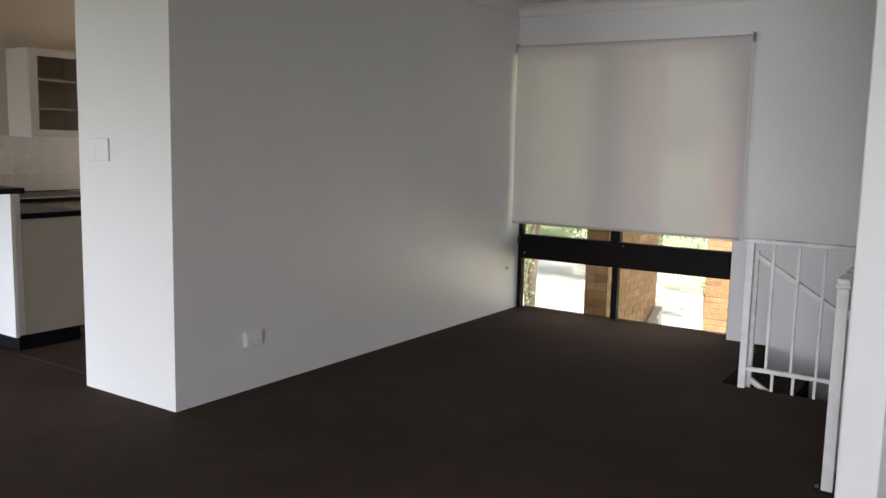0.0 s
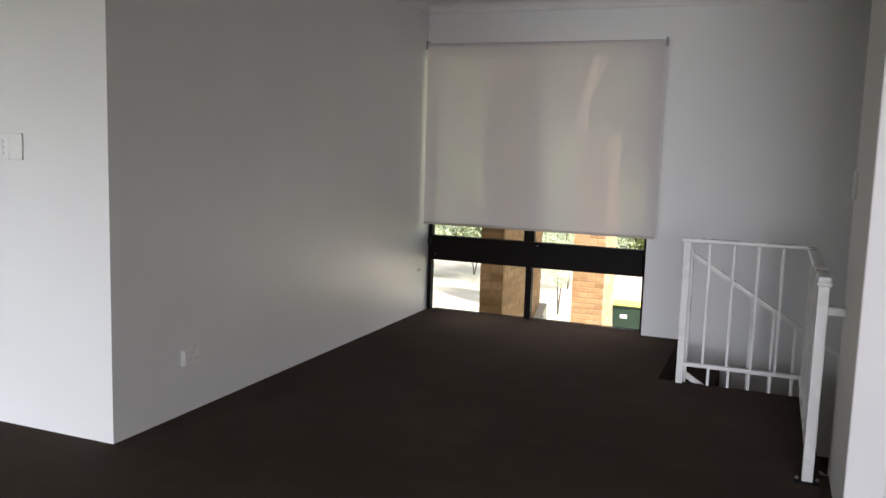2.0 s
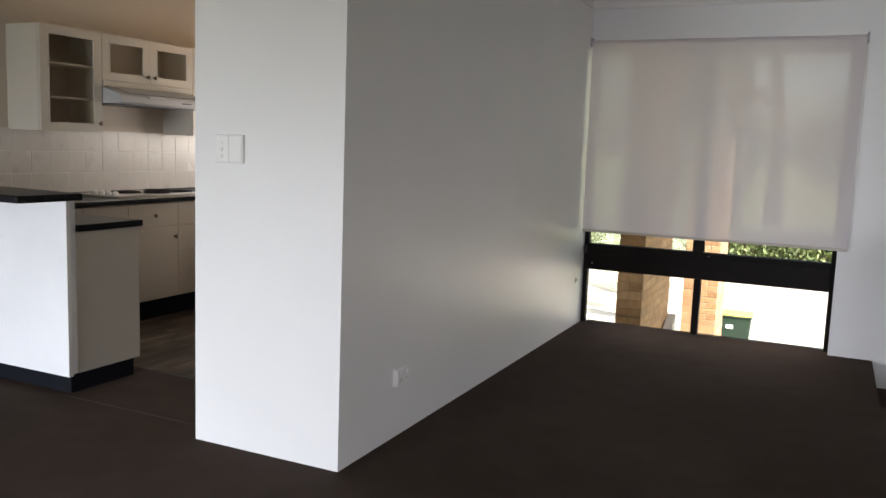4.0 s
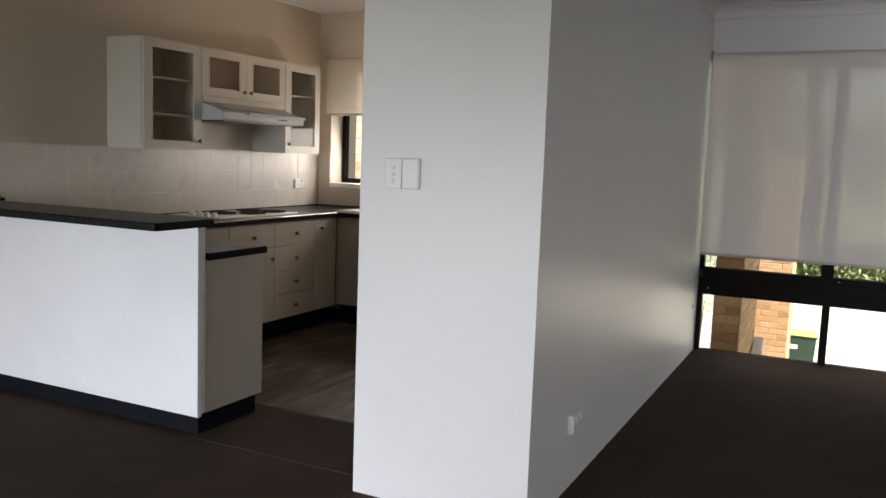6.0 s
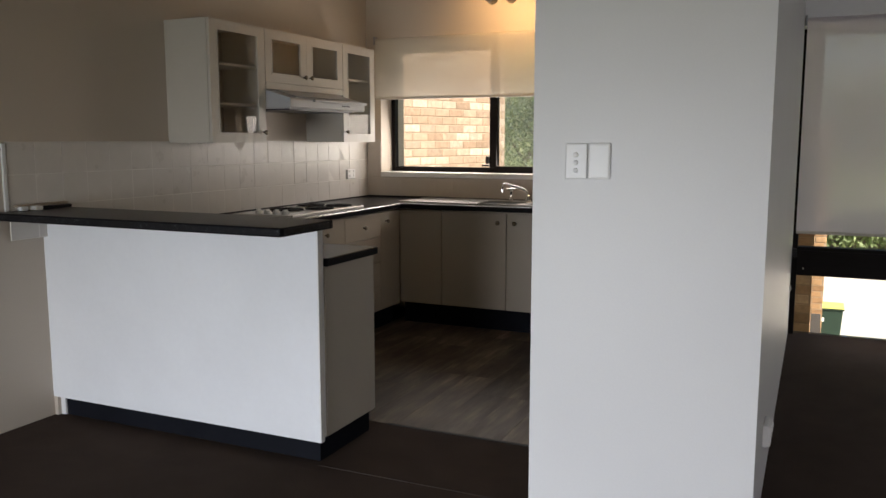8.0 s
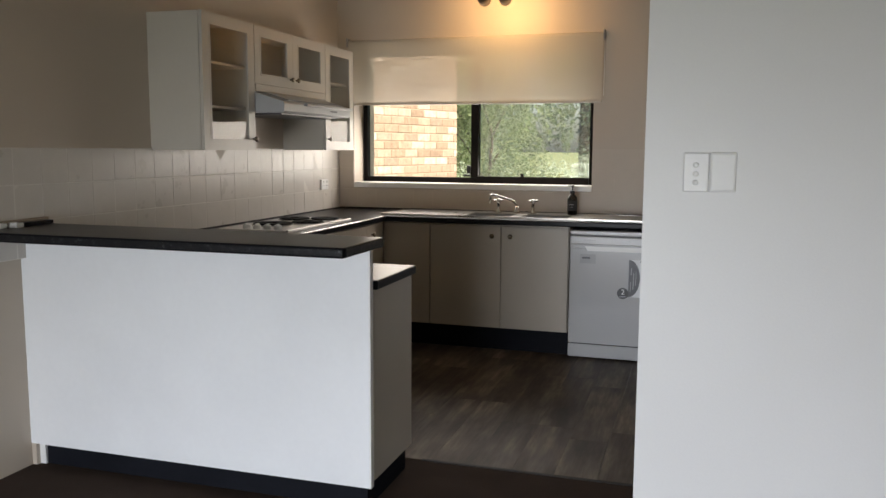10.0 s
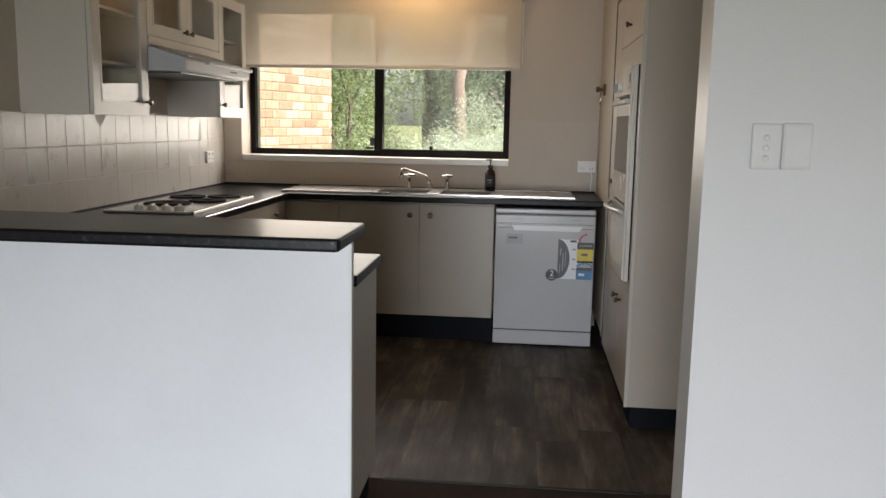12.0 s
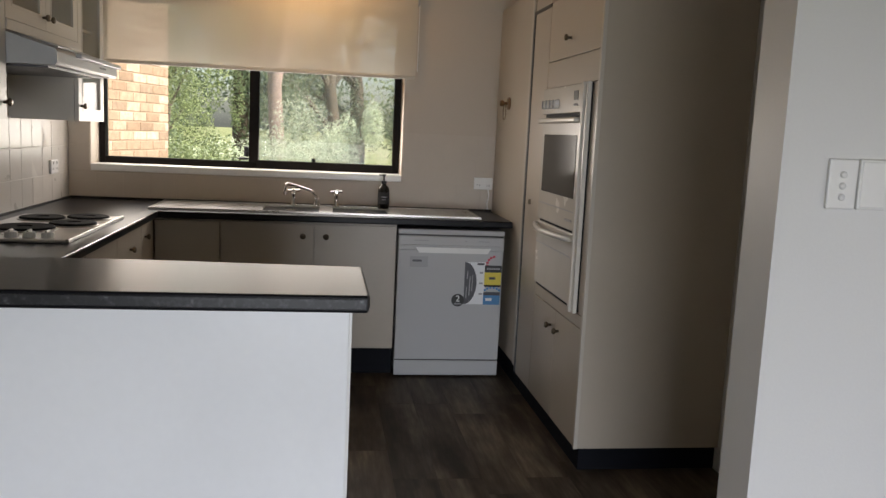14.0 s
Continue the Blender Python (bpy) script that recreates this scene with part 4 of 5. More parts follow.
# dishwasher
def dishwasher():
    x0, x1, y = -1.369, -0.773, 2.705
    d = thing("dishwasher", (-1.07, 3.0, 0.0), "white freestanding dishwasher with energy stickers under the bench", "dishwasher")
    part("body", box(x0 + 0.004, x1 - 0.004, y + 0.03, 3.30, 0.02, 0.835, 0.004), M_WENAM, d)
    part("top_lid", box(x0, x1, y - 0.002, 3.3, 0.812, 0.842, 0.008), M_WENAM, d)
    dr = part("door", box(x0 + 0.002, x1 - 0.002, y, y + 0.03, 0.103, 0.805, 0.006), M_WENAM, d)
    part("control_panel", box(x0 + 0.002, x1 - 0.002, y - 0.008, y + 0.002, 0.725, 0.805, 0.006), M_WENAM, dr)
    part("handle_lip", prism([(-1.27, 0.742), (-0.85, 0.742), (-0.868, 0.712), (-1.252, 0.712)], "y", y - 0.012, y + 0.001), M_WPLAST, dr, "pale moulded door grip")
    part("handle_bridge", box(-1.36, -0.79, y - 0.014, y - 0.007, 0.748, 0.756, 0.003), M_WENAM, dr)
    part("kick_panel", box(x0 + 0.002, x1 - 0.002, y + 0.004, y + 0.03, 0.012, 0.097, 0.003), M_WENAM, d)
    part("gap_line", box(x0 + 0.004, x1 - 0.004, y + 0.012, y + 0.03, 0.096, 0.104), M_BLACK, d)
    part("gap_line", box(x0 + 0.004, x1 - 0.004, y + 0.012, y + 0.03, 0.8045, 0.8125), M_BLACK, d)
    for a, b in ((-1.28, -1.2), (-1.0, -0.985), (-0.92, -0.86)):
        part("print_line", box(a, b, y - 0.0095, y - 0.0085, 0.778, 0.783), M_LGREY, dr)
    part("badge", box(-1.3, -1.2, y - 0.002, y - 0.0005, 0.63, 0.69), M_LGREY, dr, "grey rating sticker")
    part("badge_bar", box(-1.287, -1.235, y - 0.0032, y - 0.0022, 0.66, 0.672), M_DGREY, dr)
    # a curved picture sticker and a round one with the number two
    arc = [(-0.99 + 0.07 * math.sin(a), 0.545 + 0.12 * math.cos(a)) for a in [math.pi * k / 16 for k in range(17)]]
    st = part("picture_sticker", prism(arc, "y", y - 0.003, y - 0.001), M_DGREY, dr, "dark half-round picture sticker")
    for x, z0, z1, w in ((-0.977, 0.46, 0.52, 0.003), (-0.96, 0.475, 0.58, 0.004), (-0.945, 0.5, 0.59, 0.003), (-0.974, 0.57, 0.61, 0.004)):
        part("picture_cutlery", prism([(x - w, z0), (x + w * 0.4, z0), (x + w, z1), (x, z1 + 0.006)], "y", y - 0.0042, y - 0.0032), M_LGREY, st)
    part("sticker_ground", box(-0.99, -0.872, y - 0.0009, y - 0.0004, 0.425, 0.664), M_PANEL, dr)
    for k in range(3):
        part("print_line", box(-0.905, -0.885, y - 0.0022, y - 0.0012, 0.6 - k * 0.06, 0.61 - k * 0.06), M_LGREY, dr)
    part("print_line", box(-0.92, -0.88, y - 0.0022, y - 0.0012, 0.648, 0.66), M_DGREY, dr)
    rd = part("round_sticker", lathe([(0.036, y - 0.005), (0.036, y - 0.0035)], "y", (-1.023, 0, 0.447), 24), M_BLACK, dr, "round black sticker with a white 2")
    fc = bpy.data.curves.new("number", "FONT")
    fc.body, fc.size, fc.align_x, fc.align_y, fc.extrude = "2", 0.05, "CENTER", "CENTER", 0.0004
    fo = new("number", fc)
    fo.parent = rd
    fo.matrix_basis = pose(-1.023, y - 0.006, 0.455, 90, 0, 0)
    fo.data.materials.append(M_WPLAST)
    part("print_line", box(-1.043, -1.003, y - 0.0065, y - 0.0055, 0.424, 0.429), M_LGREY, rd)
    es = part("energy_sticker", box(-0.877, -0.782, y - 0.003, y - 0.001, 0.53, 0.612), M_YEL, dr, "yellow energy rating sticker with a black band")
    part("band", box(-0.877, -0.78, y - 0.0045, y - 0.0028, 0.608, 0.648), M_BLACK, es)
    part("band", box(-0.877, -0.782, y - 0.0045, y - 0.0028, 0.527, 0.537), M_KICK, es)
    part("bar", box(-0.85, -0.815, y - 0.0045, y - 0.0032, 0.568, 0.582), M_DGREY, es)
    for k in range(6):
        part("bar", box(-0.865 + k * 0.013, -0.857 + k * 0.013, y - 0.006, y - 0.0047, 0.624, 0.634), M_LGREY, es)
    for k in range(5):
        a = math.radians(100 + k * 22)
        part("star", box(-0.82 + 0.045 * math.cos(a) - 0.007, -0.82 + 0.045 * math.cos(a) + 0.007, y - 0.003, y - 0.001, 0.652 + 0.045 * math.sin(a) - 0.006, 0.652 + 0.045 * math.sin(a) + 0.006), M_RED, es)
    ws = part("water_sticker", box(-0.879, -0.784, y - 0.003, y - 0.001, 0.424, 0.482), M_BLUE, dr, "blue water rating sticker")
    part("band", box(-0.879, -0.784, y - 0.0045, y - 0.0028, 0.478, 0.497), M_DGREY, ws)
    part("bar", box(-0.865, -0.83, y - 0.0045, y - 0.0032, 0.446, 0.462), M_WPLAST, ws)
    for k in range(6):
        a = math.radians(35 + k * 22)
        part("star", box(-0.83 + 0.05 * math.cos(a) - 0.006, -0.83 + 0.05 * math.cos(a) + 0.006, y - 0.003, y - 0.001, 0.488 + 0.034 * math.sin(a) - 0.006, 0.488 + 0.034 * math.sin(a) + 0.006), M_BLUE, ws)
    for x in (x0 + 0.05, x1 - 0.05):
        part("foot", lathe([(0.018, 0.0), (0.018, 0.006), (0.01, 0.02)], "z", (x, y + 0.08, 0), 10), M_BLACK, d)
dishwasher()

# tall cupboards with wall oven
TX = -0.732
def tall():
    o = thing("oven_tower", (-0.42, 1.77, 0.0), "cream tall oven cabinet with cupboards above and below", "cabinet", "tall cupboards")
    part("side_panel", box(TX, -0.1, 1.372, 1.39, 0.103, 2.12, 0.001), M_CREAM, o)
    part("face_strip", box(TX - 0.004, TX + 0.012, 1.366, 1.386, 0.103, 2.12, 0.002), M_FRAME_CREAM, o)
    part("carcass", box(TX + 0.02, -0.1, 1.39, 2.15, 0.103, 2.12), M_CREAM, o)
    part("kickboard", box(TX + 0.03, -0.1, 1.40, 2.15, 0.0, 0.103), M_KICK, o)
    for a, b, kn in ((1.388, 1.758, 1.70), (1.762, 2.148, 1.825)):
        f = part("door", box(TX, TX + 0.018, a, b, 0.106, 0.60, 0.002), M_CREAM, o)
        knob(f, (TX, kn, 0.52), "x-")
    f = part("door", box(TX, TX + 0.018, 1.388, 2.148, 1.725, 2.0, 0.002), M_CREAM, o)
    knob(f, (TX, 1.80, 1.805), "x-")
    part("top_rail", box(TX, TX + 0.018, 1.388, 2.148, 2.004, 2.118, 0.002), M_CREAM, o)
    part("upper_rail", box(TX, TX + 0.018, 1.388, 2.148, 1.60, 1.721, 0.002), M_CREAM, o)
    part("lower_rail", box(TX, TX + 0.018, 1.388, 2.148, 0.604, 0.655, 0.002), M_CREAM, o)
    for a, b in ((1.388, 1.447), (2.12, 2.148)):
        part("stile", box(TX, TX + 0.018, a, b, 0.657, 1.598, 0.002), M_CREAM, o)
    p = thing("pantry_cupboard", (-0.42, 2.36, 0.0), "cream tall pantry cupboard with one long door", "cabinet", "tall cupboards")
    part("carcass", box(TX + 0.02, -0.1, 2.152, 2.47, 0.103, 2.12), M_CREAM, p)
    part("kickboard", box(TX + 0.03, -0.1, 2.152, 2.47, 0.0, 0.103), M_KICK, p)
    d = part("door", box(TX, TX + 0.018, 2.153, 2.448, 0.106, 1.985, 0.002), M_CREAM, p)
    part("top_rail", box(TX, TX + 0.018, 2.153, 2.448, 2.003, 2.118, 0.002), M_CREAM, p)
    part("catch", box(TX - 0.012, TX, 2.33, 2.345, 1.03, 1.055, 0.003), M_BRASS, d)
    part("shadow_gap", box(TX - 0.003, TX + 0.02, 2.45, 2.474, 0.106, 2.0), M_BLACK, p)
    part("shadow_gap", box(TX - 0.003, TX + 0.02, 2.153, 2.45, 1.986, 2.001), M_BLACK, p)
    e = thing("end_filler_panel", (-0.42, 2.9, 0.0), "plain cream filler panel beside the bench", "panel", "tall cupboards")
    part("panel", box(TX, -0.1, 2.476, BACK - 0.001, 0.14, 2.12, 0.002), M_CREAM, e)
    part("edge", box(TX - 0.006, TX, 2.476, 2.505, 0.14, 2.12, 0.002), M_FRAME_CREAM, e)
    part("kickboard", box(TX + 0.03, -0.1, 2.476, BACK - 0.001, 0.0, 0.14), M_KICK, e)
tall()

def wall_oven():
    o = thing("wall_oven", (-0.75, 1.77, 0.66), "white built-in wall oven with separate grill below", "oven")
    y0, y1, f = 1.457, 2.118, TX - 0.018
    part("body", box(TX - 0.004, TX + 0.018, y0, y1, 0.66, 1.597), M_KICK, o)
    part("trim", box(TX - 0.022, TX - 0.004, y0 - 0.008, y0 + 0.016, 0.655, 1.6, 0.003), M_OVEN, o)
    part("trim", box(TX - 0.03, TX - 0.004, y0 + 0.024, y0 + 0.05, 0.655, 1.6, 0.003), M_OVEN, o)
    c = part("control_panel", box(f - 0.006, TX - 0.004, y0 + 0.064, y1, 1.478, 1.595, 0.004), M_OVEN, o)
    for y in (1.86, 1.92, 1.98, 2.04):
        k = part("dial", lathe([(0.021, 0), (0.019, -0.018), (0.014, -0.02)], "x", (f - 0.006, y, 1.52), 16), M_WPLAST, c)
        part("pointer", box(f - 0.032, f - 0.025, y - 0.003, y + 0.003, 1.502, 1.538, 0.001), M_LGREY, k)
    cl = part("clock", box(f - 0.008, f - 0.005, 1.56, 1.62, 1.53, 1.568, 0.001), M_BLACK, c, "small black clock display")
    for k in range(4):
        part("button", box(f - 0.009, f - 0.006, 1.56 + k * 0.016, 1.569 + k * 0.016, 1.505, 1.515, 0.001), M_LGREY, cl)
    d = part("oven_door", box(f, TX - 0.004, y0 + 0.064, y1, 0.985, 1.458, 0.006), M_OVEN, o)
    part("oven_glass", box(f - 0.003, f + 0.001, y0 + 0.1, y1 - 0.05, 1.12, 1.385, 0.002), M_OVGLASS, d)
    part("door_handle", box(f - 0.03, f - 0.001, y0 + 0.066, y1 - 0.01, 1.435, 1.458, 0.007), M_OVEN, d)
    part("badge", box(f - 0.003, f - 0.0005, y0 + 0.1, y0 + 0.2, 1.02, 1.03), M_LGREY, d)
    part("door_groove", box(f - 0.0012, f + 0.001, y0 + 0.068, y1 - 0.01, 1.062, 1.067), M_LGREY, d)
    g = part("grill_door", box(f, TX - 0.004, y0 + 0.064, y1, 0.675, 0.975, 0.006), M_OVEN, o)
    arc = []
    for k in range(13):
        q = k / 12
        arc.append((f - 0.012 - 0.045 * math.sin(math.pi * q), y0 + 0.07 + (y1 - y0 - 0.08) * q, 0.955))
    part("grill_handle", tube(arc, 0.013, 10), M_OVEN, g, smooth=True)
    part("grill_line", box(f - 0.0012, f + 0.001, y0 + 0.068, y1 - 0.01, 0.872, 0.876), M_LGREY, g)
    part("side_gap", box(f + 0.004, TX - 0.003, y0 + 0.051, y0 + 0.063, 0.66, 1.595), M_BLACK, o)
wall_oven()

hk = thing("wall_hook", (TX, 2.98, 1.56), "brown wooden hook with a metal ring on the filler panel", "hook")
part("rose", lathe([(0.036, 0), (0.036, -0.01), (0.028, -0.014)], "x", (TX, 2.96, 1.555), 18), M_WOODHOOK, hk)
part("peg", lathe([(0.011, -0.01), (0.009, -0.03), (0.019, -0.042), (0.015, -0.056)], "x", (TX, 2.96, 1.555), 14), M_WOODHOOK, hk, smooth=True)
ring = [(TX - 0.028, 2.96 + 0.035 * math.sin(2 * math.pi * k / 20), 1.505 + 0.045 * math.cos(2 * math.pi * k / 20)) for k in range(21)]
part("ring", tube(ring, 0.003, 6), M_BRASS, hk)

# ceiling spotlights, lit
lt = thing("ceiling_spotlight", (-1.9, 2.78, KCEIL), "small brushed metal twin ceiling spotlight, switched on", "ceiling light")
part("base_bar", box(-2.06, -1.76, 2.75, 2.81, KCEIL - 0.03, KCEIL - 0.0005, 0.008), M_BRASS, lt)
for x, tilt in ((-1.985, -0.25), (-1.845, 0.25)):
    st = part("stem", tube([(x, 2.78, KCEIL - 0.03), (x, 2.785, CEIL - 0.105)], 0.007, 8), M_BRASS, lt)
    part("shade", lathe([(0.022, 2.735), (0.032, 2.75), (0.042, 2.83), (0.036, 2.831), (0.03, 2.77)], "y", (x, 0, CEIL - 0.14), 18), M_BRASS, st, smooth=True)
    part("bulb", lathe([(0.01, 2.79), (0.03, 2.80), (0.032, 2.822), (0.014, 2.828)], "y", (x, 0, CEIL - 0.14), 16), M_BULB, st)
for x in (-1.985, -1.845):
    d = bpy.data.lights.new("spot_bulb", "SPOT")
    d.energy, d.color, d.spot_size, d.spot_blend, d.shadow_soft_size = 3.8, (1.0, 0.6, 0.24), radians(165), 0.8, 0.03
    s = new("spot_bulb", d)
    s.matrix_world = look((x, 2.84, CEIL - 0.14), (x, 3.34, 2.25))

# small things on the bar beside the wall
st = thing("tile_edge_strip", (LEFT, -0.05, 1.034), "narrow white strip ending the splashback tiles", "trim strip")
part("strip", box(LEFT, LEFT + 0.012, -0.075, -0.055, 1.034, 1.345, 0.003), M_TRIM, st)
for a, b, c, d, h in ((LEFT + 0.015, LEFT + 0.05, -0.02, 0.015, 0.02), (LEFT + 0.03, LEFT + 0.075, 0.035, 0.075, 0.02)):
    e = thing("loose_plastic_bracket", ((a + b) / 2, (c + d) / 2, 1.034), "small off-white loose plastic piece lying on the bar", "bracket", "loose pieces")
    part("piece", box(a, b, c, d, 1.034, 1.034 + h, 0.003), M_WPLAST, e)
e = thing("loose_edge_strip", (LEFT + 0.03, 0.15, 1.034), "dark laminate offcut strip lying on the bar against the tiles", "strip", "loose pieces")
part("strip", box(LEFT + 0.012, LEFT + 0.05, 0.075, 0.262, 1.034, 1.05, 0.003), M_LAM, e)
part("underside", box(LEFT + 0.01, LEFT + 0.028, -0.03, 0.26, 1.05, 1.062, 0.002), M_WOODPALE, e, "raw beige board edge")

# ---------------------------------------------------------------- outside
GROUND = -2.4
structure("ground", box(-400, 400, 3.75, 900, GROUND - 0.3, GROUND), M_LAWN, "dry lawn running out to the horizon", "ground")
structure("ground_rear", box(-400, 400, -900, 3.75, GROUND - 0.34, GROUND - 0.04), M_LAWN, "dry lawn round the house", "ground")
structure("driveway", box(-9.0, 9.0, 8.0, 27.0, GROUND - 0.1, GROUND + 0.02), M_CONC, "pale concrete driveway and forecourt", "driveway")
structure("wall_outer_skirt", boxes([(LEFT - 0.2, 4.2, 3.5, 3.7, GROUND, -0.27)]), M_SLAB, "rendered outer wall below the windows", "wall")

BL, BH, BW, J = 0.23, 0.076, 0.11, 0.010
brick_mesh = {}
def brick_piece(w, d, h, material):
    key = (round(w, 3), round(d, 3), round(h, 3), material.name)
    if key not in brick_mesh:
        bm = box(-w / 2, w / 2, -d / 2, d / 2, -h / 2, h / 2, 0.004, 1)
        me = bpy.data.meshes.new("brick")
        bm.to_mesh(me)
        bm.free()
        me.materials.append(material)
        brick_mesh[key] = me
    return brick_mesh[key]

def brick_face(parent, axis, plane, a0, a1, z0, z1, material, sign):
    """Courses of single bricks on one face of a wall, joints recessed."""
    pitch, course = BL + J, BH + J
    row = 0
    z = z0
    while z + BH <= z1:
        a = a0 - (pitch / 2 if row % 2 else 0)
        while a < a1:
            s, e = max(a, a0), min(a + BL, a1)
            if e - s > 0.04:
                w = e - s
                if axis == "x":
                    ob = new("brick", brick_piece(0.03, w, BH, material))
                    ob.location = (plane + sign * 0.0, (s + e) / 2, z + BH / 2)
                else:
                    ob = new("brick", brick_piece(w, 0.03, BH, material))
                    ob.location = ((s + e) / 2, plane, z + BH / 2)
                ob.parent = parent
                ob.matrix_parent_inverse = Matrix.Translation(-parent.location)
            a += pitch
        z += course
        row += 1

# trees, shrubs and hedges
def leaf_cloud(n, centre, spread, size, seed, lumps=9, low=-9.0):
    """Many small leaves gathered in clumps about a centre."""
    rnd = random.Random(seed)
    cl = [(Vector((rnd.gauss(0, 0.5) * spread[0], rnd.gauss(0, 0.5) * spread[1], rnd.uniform(-0.9, 0.9) * spread[2])), rnd.uniform(0.35, 0.75)) for _ in range(lumps)]
    verts, faces = [], []
    for i in range(n):
        c, r = cl[rnd.randrange(lumps)]
        d = Vector((rnd.gauss(0, 1), rnd.gauss(0, 1), rnd.gauss(0, 1)))
        d.normalize()
        p = Vector(centre) + c + Vector((d.x * spread[0], d.y * spread[1], d.z * spread[2])) * r * rnd.uniform(0.55, 1.0) * 0.75
        u = Vector((rnd.gauss(0, 1), rnd.gauss(0, 1), rnd.gauss(0, 0.8) - 0.3)).normalized()
        v = u.cross(Vector((rnd.gauss(0, 1), rnd.gauss(0, 1), rnd.gauss(0, 1)))).normalized()
        if p.z < low:
            p.z = low + (low - p.z) * 0.5
        s = size * rnd.uniform(0.6, 1.4)
        k = len(verts)
        verts += [p - u * s, p + v * s * 0.32, p + u * s, p - v * s * 0.32]
        faces.append((k, k + 1, k + 2, k + 3))
    return verts, faces

def mesh_part(name, verts, faces, material, parent, label=""):
    me = bpy.data.meshes.new(name)
    me.from_pydata([tuple(v) for v in verts], [], faces)
    me.materials.append(material)
    ob = new(name, me)
    ob.parent = parent
    ob.matrix_parent_inverse = Matrix.Translation(-parent.location)
    if label:
        tagged(ob, label)
    return ob

def tree(x, y, h, crown, n, size, material, seed, label, trunk_r=0.2, name="tree", lumps=14):
    bark = M_BARK if "pale-trunked" in label else M_STEM
    rnd = random.Random(seed)
    t = thing(name, (x, y, GROUND), label, "tree", "trees behind the house")
    pts = [(x + rnd.uniform(-0.12, 0.12) * k, y, GROUND + h * k / 6) for k in range(7)]
    part("trunk", tube(pts, [trunk_r * (1 - 0.11 * k) for k in range(7)], 10), bark, t, smooth=True)
    for k in range(6):
        a = rnd.uniform(0, 6.28)
        p = Vector(pts[2 + k % 4])
        q = p + Vector((math.cos(a) * crown[0] * 0.7, math.sin(a) * crown[1] * 0.7, h * 0.22))
        part("limb", tube([p, p.lerp(q, 0.5) + Vector((0, 0, 0.15)), q], [trunk_r * 0.45, trunk_r * 0.3, trunk_r * 0.1], 6), bark, t)
    v, f = leaf_cloud(n * 2, (x, y, GROUND + h * 0.72), (crown[0], crown[1], crown[2]), size * 0.6, seed, lumps, GROUND + 2.4)
    mesh_part("crown", v, f, material, t)

def shrub(x, y, r, h, n, size, material, seed, label, lumps=8):
    t = thing("shrub", (x, y, GROUND), label, "shrub", "shrubs behind the house")
    for k in range(2):
        a = 2.6 * k
        part("stem", tube([(x, y, GROUND), (x + 0.2 * r * math.cos(a), y + 0.2 * r * math.sin(a), GROUND + h * 0.6)], [0.018, 0.009], 6), M_STEM, t)
    v, f = leaf_cloud(n * 2, (x, y, GROUND + h * 0.6), (r, r, h * 0.45), size * 0.65, seed, lumps, GROUND + 0.3)
    mesh_part("crown", v, f, material, t)

tree(-5.6, 11.5, 6.5, (1.5, 1.5, 2.3), 6500, 0.06, M_LEAF, 3, "dense green tree beside the brick wing", 0.16)
tree(-5.3, 14.0, 7.2, (1.3, 1.3, 2.6), 6500, 0.06, M_LEAF, 5, "green leafy tree behind the kitchen", 0.13)
tree(-4.7, 12.8, 6.0, (1.2, 1.1, 2.0), 6000, 0.055, M_LEAF, 37, "slender leafy green tree behind the kitchen", 0.05)
tree(-6.6, 16.0, 8.5, (2.4, 2.0, 3.2), 5200, 0.12, M_LEAF_GREY, 7, "tall grey-green gum tree", 0.2)
tree(-3.15, 24.0, 15.0, (2.2, 2.0, 3.6), 4200, 0.16, M_LEAF_GREY, 9, "tall pale-trunked gum tree", 0.27, lumps=10)
tree(-1.6, 29.5, 10.5, (3.0, 2.6, 3.8), 6500, 0.15, M_LEAF_GREY, 11, "broad grey-green gum tree", 0.3)
tree(-8.5, 24.0, 11.0, (3.2, 2.4, 4.4), 6000, 0.16, M_LEAF, 13, "large dark green tree", 0.3)
tree(7.0, 29.0, 9.5, (3.0, 2.6, 3.8), 5200, 0.17, M_LEAF, 15, "large dark green tree beyond the drive", 0.3)
tree(-5.0, 31.0, 12.0, (4.5, 2.6, 5.0), 6500, 0.2, M_LEAF_GREY, 19, "tall spreading grey-green gum tree", 0.4)
tree(-0.5, 33.0, 11.0, (4.5, 2.6, 4.6), 6500, 0.2, M_LEAF, 21, "tall spreading dark green tree", 0.4)
shrub(-1.75, 15.5, 0.85, 4.2, 9000, 0.05, M_LEAF_GLARE, 23, "green shrub with glare painted pale into its leaves", 12)
shrub(-2.35, 19.0, 1.3, 4.5, 9000, 0.055, M_LEAF_GLARE, 41, "shrub below the gum tree, sun glare painted into its leaves", 14)
shrub(-4.55, 18.5, 0.6, 5.0, 5000, 0.055, M_LEAF, 43, "tall leafy green shrub beyond the lawn", 14)
shrub(-3.9, 10.2, 1.0, 3.5, 6000, 0.045, M_LEAF, 25, "mid-green garden shrub behind the kitchen", 9)
shrub(-7.5, 17.5, 1.6, 4.6, 6000, 0.06, M_LEAF, 27, "dark green garden shrub", 9)
shrub(-5.4, 20.0, 2.4, 4.0, 4200, 0.1, M_LEAF_GLARE, 29, "green garden shrub with leaves paled for glare", 9)

